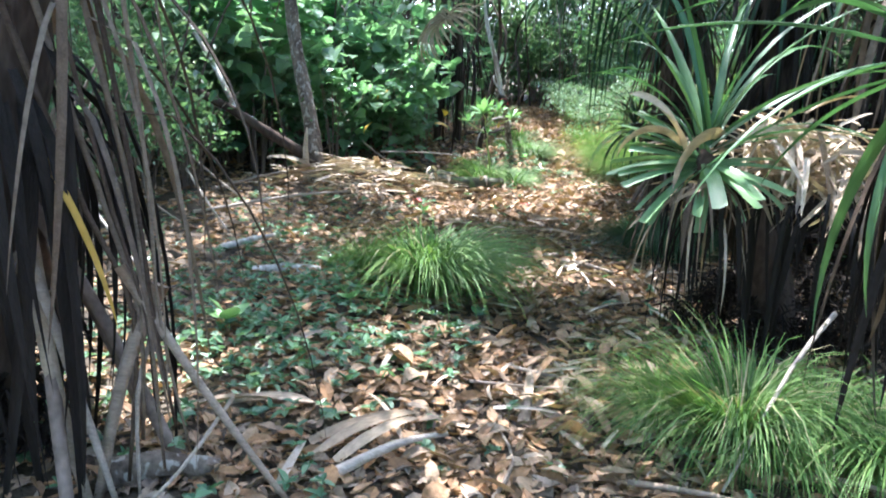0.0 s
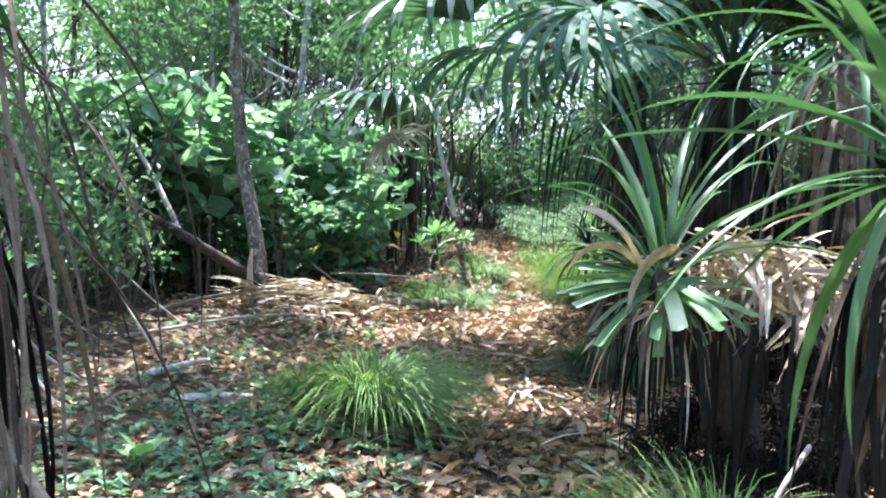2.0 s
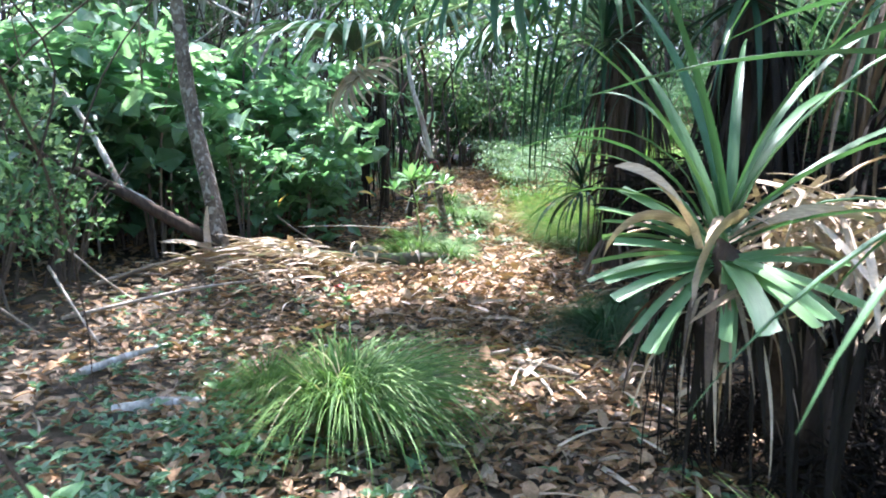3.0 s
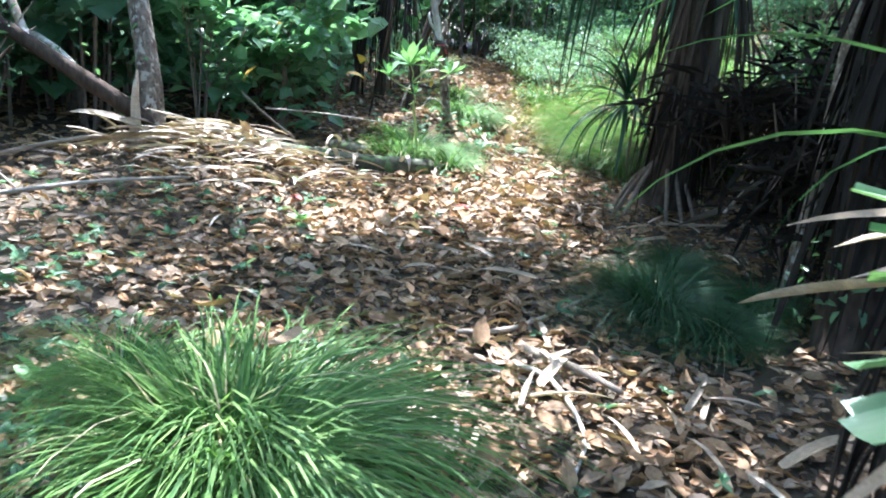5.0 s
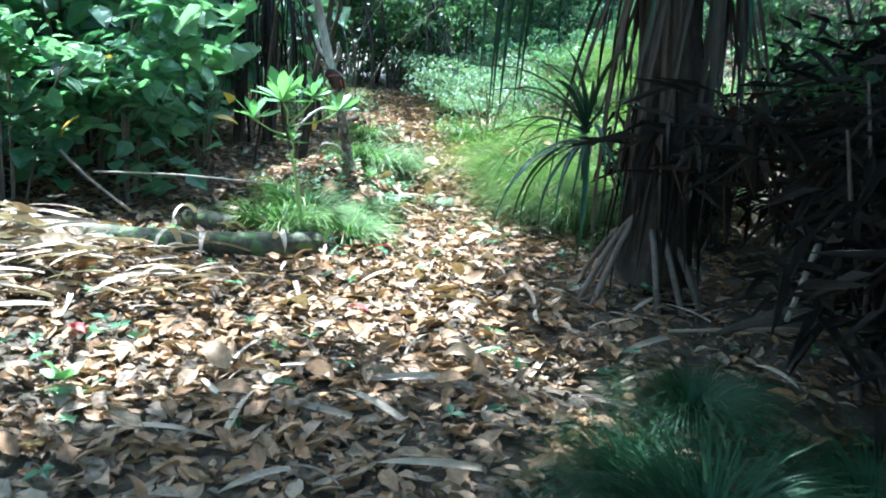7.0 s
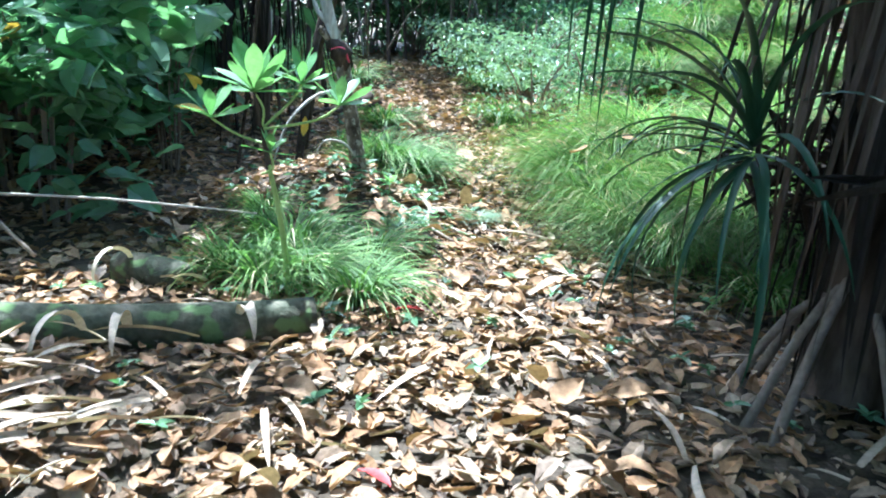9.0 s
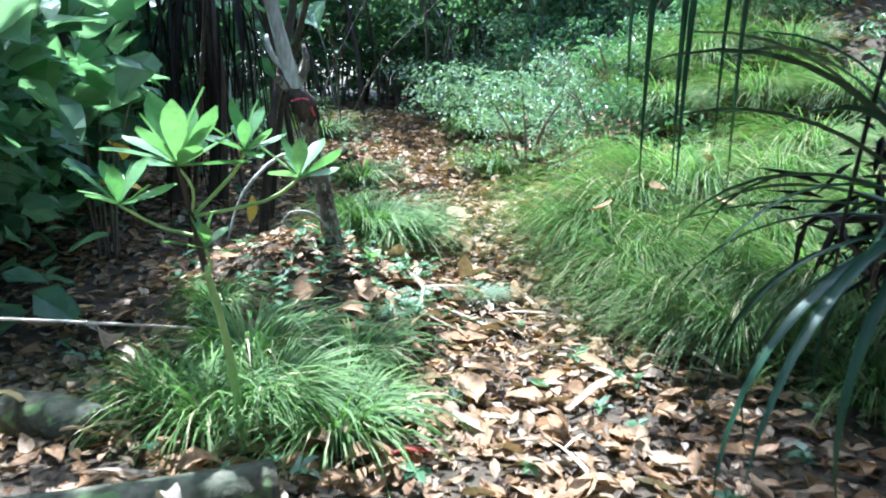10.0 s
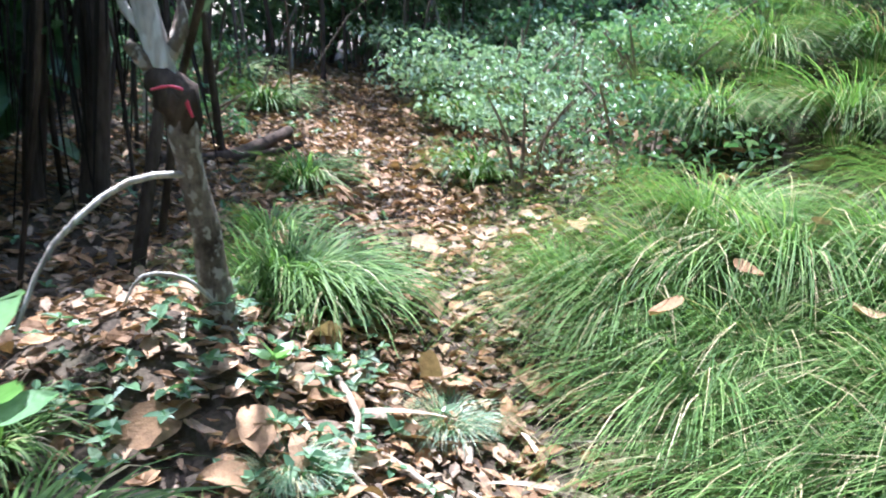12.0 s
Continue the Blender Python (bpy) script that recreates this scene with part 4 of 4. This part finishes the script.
sapling = thing("sapling", None, "young sapling with whorls of bright green leaves in grass", "sapling", pose(*on_ground(0.53, 11.1)))
part("stem", mesh_of("stem", *tube([(0.06, 0, -0.05), (0.02, 0, 0.35), (-0.04, 0, 0.64)], (0.017, 0.015, 0.011), 8, 0.08, 30), GREEN_STEM, True), sapling)
part("stem", mesh_of("stem", *tube([(-0.04, 0, 0.62), (-0.07, -0.01, 0.8), (-0.10, -0.03, 0.96)], (0.011, 0.010, 0.008), 7, 0.08, 31), DARK_BARK, True), sapling, label="dark upper stem")
for i, (dx, dy, z, n, s) in enumerate(((-0.10, -0.03, 0.96, 15, 0.24), (-0.29, 0.0, 0.84, 11, 0.18), (0.10, 0.03, 1.0, 11, 0.16), (0.27, -0.05, 0.92, 9, 0.17), (-0.03, -0.04, 0.70, 6, 0.13))):
    part("twig", mesh_of("twig", *tube([(-0.07, -0.01, min(z - 0.1, 0.8)), (dx * 0.6, dy, z - 0.07), (dx, dy, z)], (0.006, 0.006, 0.005), 6, 0.05, 32 + i), GREEN_STEM, True), sapling)
    leaf_rosette(sapling, (dx, dy, z), n, s, 40 + i)
part("yellow_leaf", mesh_of("yellow_leaf", *leaf_full(0.4, 0.05, -0.2, 5, 1.4, 3), YELLOW, True), sapling, pose(0.12, 0.02, 0.86, 0, 70, 250) @ Matrix.Scale(0.09, 4))

# broad-leaved shrub behind the heap
heart = leaf_full(0.85, 0.08, 0.2, 4, 0.6, 5)
broad = [make_shrub(120 + k, 1.9, 0.8, 380, 0.21, BROAD, "broad-leaved shrub with heart-shaped glossy leaves", "broad_leaved_shrub", (heart[0], heart[1]), 7) for k in range(2)]
plant_all(broad, [(-1.6, 12.0), (-0.9, 12.6), (-0.45, 13.9), (-2.3, 12.1)], "broad-leaved shrubs behind the log", 12, 0.8, 0.95)
broad_more = copy_thing(broad[0], pose(0, 0, 0))
plant_all([broad_more], [(-1.4, 13.4), (-0.7, 15.2), (-2.6, 11.7), (-3.2, 12.4), (-3.5, 11.2), (-4.2, 11.9), (-3.9, 13.1), (-2.7, 14.3), (-5.0, 12.9), (-4.9, 10.9), (-5.8, 11.9), (-4.4, 14.4), (-1.9, 14.9)], "broad-leaved shrubs behind the log", 15, 1.0, 1.35)
for i, (x, y, z) in enumerate(((-0.24, 12.9, 0.78), (-0.1, 12.6, 1.0), (-0.9, 12.2, 1.25), (-1.1, 12.0, 0.8))):
    part("yellow_leaf", mesh_of("yellow_leaf", *leaf_full(0.5, 0.06, 0.3, 5, 1.2, i), YELLOW, True), broad[0], broad[0].matrix_basis.inverted() @ pose(x, y, z, 20, 20 + 10 * i, 20 + 70 * i) @ Matrix.Scale(0.22, 4), "yellowed leaf")

pale = [make_shrub(131, 0.62, 0.6, 900, 0.05, LIGHT_HERB, "low shrub with many small pale green leaves", "pale_leaved_shrub"),
        make_shrub(132, 0.5, 0.55, 800, 0.055, HERB, "low dark green leafy ground shrub", "low_shrub")]
plant_all(pale, [(2.85, 15.8), (3.9, 16.2), (3.3, 16.4), (3.4, 15.2), (3.1, 17.4), (4.6, 17.0), (3.7, 17.5), (5.2, 16.2), (2.7, 18.4), (3.6, 18.6), (5.6, 17.3), (5.0, 18.2), (2.9, 19.8), (6.4, 15.6), (4.0, 19.8), (0.4, 19.5), (6.2, 16.6), (-0.6, 18.5)], "low leafy shrubs on the bank", 13, 0.85, 1.2)

bank_spots = wild_spots(135, 75, 2.9, 8.5, 11.5, 21, 0.5, lambda x, y: x > way_x(y) + 1.5 + 2.2 * (y < 16.6)) + wild_spots(136, 5, -1.5, 0.6, 16, 21.5, 0.8, lambda x, y: x < way_x(y) - 1.6)
plant_all([make_shrub(133, 0.42, 0.5, 650, 0.055, HERB, "low dark green leafy ground shrub", "low_shrub")], bank_spots, "low ground shrubs", 14, 0.8, 1.3)

# ---- sticks and straps on the ground ----
def stick(name, pts, radius, material, label, seed):
    k = [(x, y, float(height(x, y)) + z) for x, y, z in pts]
    return thing(name, mesh_of(name, *tube(k, [radius * (1 - 0.5 * i / (len(k) - 1)) for i in range(len(k))], 7, 0.15, seed), material, True), label, "stick", group="sticks on the forest floor")


stick("dead_stick", [(0.42, 3.3, 0.03), (0.47, 3.65, 0.05), (0.52, 4.1, 0.04)], 0.028, TWIG_OB, "thick pale dead stick lying among leaves", 1)
stick("dead_stick", [(0.35, 4.05, 0.04), (0.7, 3.85, 0.05), (1.15, 3.8, 0.06)], 0.012, TWIG_OB, "thin straw-coloured stick across the leaves", 2)
stick("dead_stick", [(0.2, 3.75, 0.04), (0.5, 3.7, 0.06), (0.8, 3.7, 0.04)], 0.008, TWIG_OB, "thin straw-coloured stick across the leaves", 3)
stick("dead_stick", [(0.65, 3.6, 0.03), (0.66, 4.0, 0.06), (0.62, 4.4, 0.05)], 0.012, TWIG_OB, "thin straw-coloured stick across the leaves", 4)
stick("dead_stick", [(-0.35, 2.65, 0.04), (-0.1, 2.85, 0.1), (0.1, 3.05, 0.06)], 0.022, TWIG_OB, "crooked pale dead stick", 5)
stick("dead_stick", [(0.2, 2.5, 0.03), (0.35, 2.9, 0.05), (0.3, 3.25, 0.04)], 0.010, TWIG_OB, "thin bent dead stick", 6)
stick("dead_stick", [(0.75, 2.75, 0.05), (1.0, 2.62, 0.06), (1.3, 2.5, 0.05)], 0.014, TWIG_OB, "straight grey dead stick", 7)
stick("dead_branch", [(1.75, 3.5, 0.5), (1.4, 3.05, 0.36), (1.05, 2.65, 0.06)], 0.012, TWIG_OB, "leaning pale dead branch over grass", 8)
stick("dead_branch", [(0.9, 6.6, 0.03), (1.05, 6.35, 0.07), (1.1, 5.9, 0.04), (1.0, 5.6, 0.03)], 0.013, TWIG_OB, "long curved grey stick on the path", 9)
stick("dead_branch", [(1.0, 6.75, 0.04), (1.2, 6.5, 0.06), (1.35, 6.3, 0.05)], 0.024, TWIG_OB, "thick pale splintered stick on the path", 10)
stick("dead_branch", [(0.7, 6.9, 0.04), (1.0, 7.0, 0.05), (1.5, 7.5, 0.06)], 0.015, TWIG_OB, "dark thin branch across the path", 11)
stick("dead_branch", [(-2.4, 7.9, 0.05), (-1.6, 8.5, 0.15), (-1.0, 8.8, 0.12)], 0.018, TWIG_OB, "leaning grey branch on the forest floor", 12)
stick("dead_branch", [(-2.6, 9.2, 0.05), (-1.9, 9.6, 0.18), (-1.4, 9.4, 0.1)], 0.022, TWIG_OB, "leaning grey branch on the forest floor", 13)
stick("dead_branch", [(-0.95, 11.75, 0.36), (-0.3, 11.5, 0.39), (0.42, 11.3, 0.37)], 0.008, TWIG_OB, "long thin bare branch above the ground", 14)
stick("dead_branch", [(-1.6, 12.4, 0.9), (-1.2, 11.9, 0.45), (-0.6, 11.3, 0.15)], 0.02, TWIG_OB, "leaning grey branch on the forest floor", 15)
stick("curled_twig", [(1.33, 13.1, 0.05), (1.42, 12.75, 0.08), (1.38, 12.5, 0.05), (1.55, 12.3, 0.04)], 0.014, TWIG_OB, "curled pale twig at the path's edge", 16)
stick("dead_stick", [(1.5, 12.65, 0.03), (1.8, 12.35, 0.04), (2.2, 12.4, 0.05)], 0.012, TWIG_OB, "thin pale stick across the leaves", 17)
stick("short_stick", [(1.78, 12.65, 0.03), (1.82, 12.8, 0.05), (1.9, 12.95, 0.04)], 0.014, TWIG_OB, "short grey curved stick among leaves", 18)
stick("dead_branch", [(3.4, 8.9, 0.9), (2.9, 8.6, 0.75), (2.3, 7.9, 0.5)], 0.02, TWIG_OB, "leaning bare branch in the shade", 19)
stick("dead_branch", [(3.6, 7.8, 0.3), (2.8, 8.2, 0.35), (2.1, 8.4, 0.3)], 0.014, TWIG_OB, "leaning bare branch in the shade", 20)
stick("leaning_cane", [(-1.32, 2.65, 1.0), (-1.22, 2.55, 0.57), (-1.14, 2.5, 0.27), (-1.06, 2.5, -0.05)], 0.034, STRAW_OB, "leaning dead cane beside the withered screw pine", 24)
stick("leaning_cane", [(-0.86, 2.6, 0.72), (-0.97, 2.55, 0.4), (-1.05, 2.5, -0.04)], 0.032, TWIG_OB, "leaning dead cane beside the withered screw pine", 25)
stick("leaning_cane", [(-0.86, 2.6, 0.63), (-0.92, 2.55, 0.36), (-0.9, 2.5, -0.02)], 0.010, TWIG_OB, "thin leaning dead cane", 26)
for k, (dx, dy) in enumerate(((0, 0), (0.06, 0.05), (-0.05, 0.06), (0.11, 0.02), (0.02, 0.12), (-0.1, 0.03))):
    stick("hanging_vine", [(-1.2 + dx * 2, 2.6 + dy, 1.75), (-1.08 + dx * 1.5, 2.58 + dy, 1.3), (-0.99 + dx, 2.57 + dy, 0.95), (-0.89 + dx * 0.4, 2.56, 0.62), (-0.86 + dx, 2.56, 0.3 - 0.05 * k)], 0.009 + 0.002 * (k % 3), BROWN_STRAW, "brown withered vine hanging in a bundle", 50 + k)
stick("leaning_cane", [(-0.98, 2.58, 0.78), (-0.72, 2.56, 0.4), (-0.42, 2.53, 0.02)], 0.02, TWIG_OB, "leaning dead cane beside the withered screw pine", 21)
stick("leaning_cane", [(-1.25, 2.5, 0.9), (-1.1, 2.5, 0.4), (-0.95, 2.45, 0.0)], 0.02, TWIG_OB, "leaning dead cane beside the withered screw pine", 22)
stick("leaning_cane", [(-0.62, 2.6, 0.35), (-0.75, 2.45, 0.15), (-0.9, 2.35, 0.0)], 0.008, TWIG_OB, "thin whitish dead twig", 23)

for pts, w, mat_ in (([(-1.25, 5.5, 0.03), (-1.05, 5.58, 0.05), (-0.82, 5.66, 0.03)], 0.055, PALE_BARK), ([(-1.08, 2.6, 0.04), (-0.9, 2.66, 0.06), (-0.7, 2.7, 0.04)], 0.07, BARK), ([(-1.7, 6.3, 0.05), (-1.5, 6.6, 0.08), (-1.35, 7.0, 0.05)], 0.03, PALE_BARK)):
    stick("weathered_wood", pts, w, mat_, "short weathered piece of wood among leaf litter", int(w * 1000))
for k, (x, y, yaw, s) in enumerate(((-0.38, 2.85, 48, 0.55), (-0.3, 2.8, 55, 0.5), (-0.42, 2.95, 40, 0.5), (-0.95, 3.2, 10, 0.4), (-0.8, 3.25, 5, 0.35), (0.45, 3.55, 85, 0.35), (1.3, 2.75, -20, 0.4), (1.0, 6.3, 60, 0.35), (1.45, 5.9, 95, 0.3), (1.75, 5.7, 30, 0.5), (0.75, 3.2, 100, 0.3))):
    thing("withered_strip", mesh_of("withered_strip", *strap(s, 0.05, 14, -16, 7, 0.35, 0.5, 0.7 - 0.3 * (k % 4)), STRAW_OB, True), "dry split strip of dead frond on leaf litter", "dead frond", pose(*on_ground(x, y, 0.05), 10 * (k % 3), 0, yaw), "dead frond strips along the path")
for x, y, dx in ((-2.2, 5.6, 0.6), (-2.5, 6.4, 0.9), (-2.1, 7.4, 0.5), (-2.8, 7.6, 1.0), (-2.4, 8.8, 0.8), (-3.0, 5.2, 1.1)):
    stick("dead_branch", [(x - dx * 0.6, y + 0.3, 0.5), (x, y, 0.22), (x + dx * 0.5, y - 0.25, 0.03)], 0.014, TWIG_OB, "bare grey branch leaning in the thicket", int(y * 10))

# straps of dead screw-pine leaf strewn about
r = np.random.default_rng(141)
shapes = [strap(1, 0.085, 12, -14, 7, 0.3, 0.5, 0.5 * k - 0.5) for k in range(3)]
pieces = []
for shape in shapes:
    n = 150
    y = r.uniform(1.5, 13, n)
    x = way_x(y) + r.normal(0, 1.0, n)
    near_heap = r.random(n) < 0.42
    x[near_heap], y[near_heap] = r.normal(-0.7, 0.55, near_heap.sum()), r.normal(9.65, 0.4, near_heap.sum())
    yaw = r.uniform(0, 6.28, n)
    yaw[near_heap] = r.normal(3.6, 0.5, near_heap.sum())
    p = np.stack([x, y, height(x, y) + r.uniform(0.02, 0.06, n) + near_heap * r.uniform(0, 0.16, n)], 1)
    pieces.append(scatter(shape, p, turns(yaw, r.normal(0, 0.08, n) + near_heap * r.normal(0, 0.12, n), r.normal(0, 0.5, n)), r.uniform(0.12, 0.42, n)))
thing("dry_straps", mesh_of("dry_straps", *join(*pieces), STRAW, True), "strewn dry grey-tan strips of dead palm leaf", "leaf litter", kind="stuff")
wide = [mesh_of("withered_frond", *strap(1, 0.13, 18 - 8 * k, -16, 8, 0.35, 0.6, 0.6 * k - 0.6), STRAW_OB, True) for k in range(3)]
for i in range(26):
    x, y = -0.95 + r.normal(0, 0.42), 9.95 + r.normal(0, 0.2)
    thing("withered_frond", wide[i % 3], "thick pale dead frond base on the debris heap", "dead frond", pose(*on_ground(x, y, 0.05 + 0.12 * r.random()), r.normal(0, 20), r.normal(0, 8), r.normal(200, 35)) @ Matrix.Scale(r.uniform(0.3, 0.7), 4), "dead frond bases on the heap")
heap = thing("debris_heap", None, "heap of tan dead leaves caught on the clump", "debris", pose(1.75, 4.35, 0.2))
heap_shapes = [mesh_of("dead_strap", *strap(1, 0.08, 15 - 20 * k, -20 - 10 * k, 7, 0.3, 0.5, 0.6 * k - 0.5), STRAW_OB, True) for k in range(4)]
for i in range(320):
    x, y = 0.12 + r.normal(0, 0.24), r.normal(0, 0.26)
    part("dead_strap", heap_shapes[i % 4], heap, pose(x, y, 0.95 + r.uniform(-0.15, 0.2) - 0.5 * (x * x + y * y), r.normal(0, 30), r.normal(5, 15), r.uniform(0, 360)) @ Matrix.Scale(r.uniform(0.2, 0.46), 4))

# ---- herbs ----
r = np.random.default_rng(151)
n = 1700
pick = r.random(n)
x = np.where(pick < 0.3, r.normal(-0.75, 0.55, n), np.where(pick < 0.55, r.normal(-1.5, 1.0, n), np.where(pick < 0.7, r.uniform(2.6, 6.5, n), r.normal(1.0, 1.3, n))))
y = np.where(pick < 0.3, r.normal(4.5, 0.8, n), np.where(pick < 0.55, r.uniform(2.5, 9, n), np.where(pick < 0.7, r.uniform(13, 20, n), r.uniform(2, 20, n))))
off = np.abs(x - way_x(y))
x[:110], y[:110] = r.normal(1.1, 0.35, 110), r.normal(12.7, 0.45, 110)
off = np.abs(x - way_x(y))
keep = (off > 0.32) | (np.arange(n) < 110) | (r.random(n) < 0.25)
x, y = x[keep], y[keep]
m = len(x)
lx, ly = np.repeat(x, 5), np.repeat(y, 5)
yaw = np.tile(np.arange(5) * 1.3, m) + np.repeat(r.uniform(0, 6.28, m), 5)
up = np.repeat(r.uniform(0.03, 0.11, m), 5)
thing("ground_herbs", mesh_of("ground_herbs", *scatter(leaf4(0.55, 0.12, 0.1), np.stack([lx, ly, height(lx, ly) + up], 1), turns(yaw, r.normal(-0.25, 0.3, 5 * m), r.normal(0, 0.3, 5 * m)), r.uniform(0.025, 0.07, 5 * m)), HERB), "small green seedlings and creeping herbs", "undergrowth", kind="stuff")

sprout_shapes = [mesh_of("leaf", *leaf_full(0.7, 0.05, 0.12, 5, 0.9, 60 + k), BIG_SPROUT, True) for k in range(2)]
for x, y, s in ((-1.1, 4.3, 0.16), (-0.75, 5.75, 0.12), (-0.5, 4.75, 0.09), (1.15, 12.9, 0.1), (0.3, 12.5, 0.09), (-0.2, 8.3, 0.1)):
    sprout = thing("sprout", None, "small bright green broad-leaved sprout on leaf litter", "sprout", pose(*on_ground(x, y)), "sprouts on the litter")
    part("stem", mesh_of("stem", *tube([(0, 0, -0.02), (0.01, 0, 0.05), (0, 0, 0.09)], (0.005, 0.004, 0.003), 5, 0.05, 3), GREEN_STEM, True), sprout)
    for k in range(4):
        part("leaf", sprout_shapes[k % 2], sprout, pose(0, 0, 0.08, 0, -50 + 14 * k, k * 105 + 200) @ Matrix.Scale(s, 4))

# ---- leaf litter ----
r = np.random.default_rng(161)
pieces = []
for k in range(5):
    n = 9400
    y = r.uniform(0.5, 23, n)
    x = np.where(r.random(n) < 0.52, way_x(y) + r.normal(-0.2, 1.1, n), r.uniform(-5, 6, n))
    x = np.where(r.random(n) < 0.12, r.normal(-0.8, 0.8, n), x)
    z = height(x, y) + r.uniform(0.005, 0.04, n)
    size = r.uniform(0.06, 0.14, n) * np.where(r.random(n) < 0.3, 0.6, 1)
    pieces.append(scatter(leaf_full(0.42 + 0.06 * (k % 3), 0.08, 0.5 * (k - 2) * 0.45, 3, 1, k), np.stack([x, y, z], 1), turns(r.uniform(0, 6.28, n), r.normal(0, 0.22, n), r.normal(0, 0.3, n)), size))
thing("leaf_litter", mesh_of("leaf_litter", *join(*pieces), LITTER), "thick litter of curled tan and brown dead leaves", "leaf litter", kind="stuff")
n = 10000
x, y = r.uniform(-9, 10, n), r.uniform(-4, 24, n)
keep = (np.abs(x) > 4.5) | (y < 1.5)
x, y = x[keep], y[keep]
n = len(x)
thing("outer_litter", mesh_of("outer_litter", *scatter(leaf_full(0.5, 0.08, 0.3, 3, 1, 2), np.stack([x, y, height(x, y) + 0.02], 1), turns(r.uniform(0, 6.28, n), r.normal(0, 0.25, n), r.normal(0, 0.3, n)), r.uniform(0.09, 0.19, n)), LITTER), "thinner leaf litter deeper in the forest", "leaf litter", kind="stuff")
n = 16000
y = r.uniform(1, 20, n)
x = way_x(y) + r.normal(0, 1.3, n)
thing("small_debris", mesh_of("small_debris", *scatter(leaf4(0.5, 0.2, 0.1), np.stack([x, y, height(x, y) + r.uniform(0.01, 0.05, n)], 1), turns(r.uniform(0, 6.28, n), r.normal(0, 0.35, n), r.normal(0, 0.5, n)), r.uniform(0.02, 0.055, n)), DEBRIS), "crumbled leaf scraps and small dark debris", "leaf litter", kind="stuff")
big_shapes = [mesh_of("fallen_leaf", *leaf_full(0.5 + 0.05 * (k % 4), 0.09, 0.22 * (k - 3), 6, 0.9, 170 + k), BIG_LEAF, True) for k in range(8)]
for i in range(300):
    y = 2.6 + 14 * ((i * 0.618) % 1)
    x = float(way_x(y)) + r.normal(-0.1, 0.62)
    s = r.uniform(0.11, 0.17) * (1.35 if y > 11 else 1)
    thing("fallen_leaf", big_shapes[i % 8], "large curled tan fallen leaf on the litter", "fallen leaf", pose(*on_ground(x, y, 0.035), r.normal(0, 20), r.normal(0, 14), r.uniform(0, 360)) @ Matrix.Scale(s, 4), "large fallen leaves on the path")
for i in range(60):
    x, y = r.uniform(2.7, 5.2), r.uniform(14.2, 17.8)
    thing("fallen_leaf", big_shapes[i % 8], "large curled tan fallen leaf on the bank", "fallen leaf", pose(*on_ground(x, y, 0.05 + 0.25 * r.random() ** 2), r.normal(0, 25), r.normal(0, 18), r.uniform(0, 360)) @ Matrix.Scale(r.uniform(0.13, 0.2), 4), "large fallen leaves on the path")
for x, y, z, s in ((-0.12, 5.55, 0.47, 0.13), (0.1, 5.4, 0.46, 0.12), (-0.35, 5.75, 0.4, 0.12), (2.42, 12.62, 0.60, 0.15), (3.16, 13.0, 0.80, 0.13), (2.75, 12.9, 0.66, 0.12), (2.95, 12.5, 0.62, 0.14)):
    thing("fallen_leaf", big_shapes[2], "tan fallen leaf caught on top of a grass tuft", "fallen leaf", pose(x, y, z + 0.06, 15, 10, 200 + 300 * x) @ Matrix.Scale(s, 4), "large fallen leaves on the path")
for x, y in ((1.2, 10.9), (-0.33, 8.85), (0.95, 9.4)):
    thing("red_leaf", mesh_of("red_leaf", *leaf_full(0.4, 0.06, 0.3, 5, 1.1, 9), RED, True), "deep red fallen leaf on brown litter", "fallen leaf", pose(*on_ground(x, y, 0.05), 10, 5, 140 * x) @ Matrix.Scale(0.13, 4))
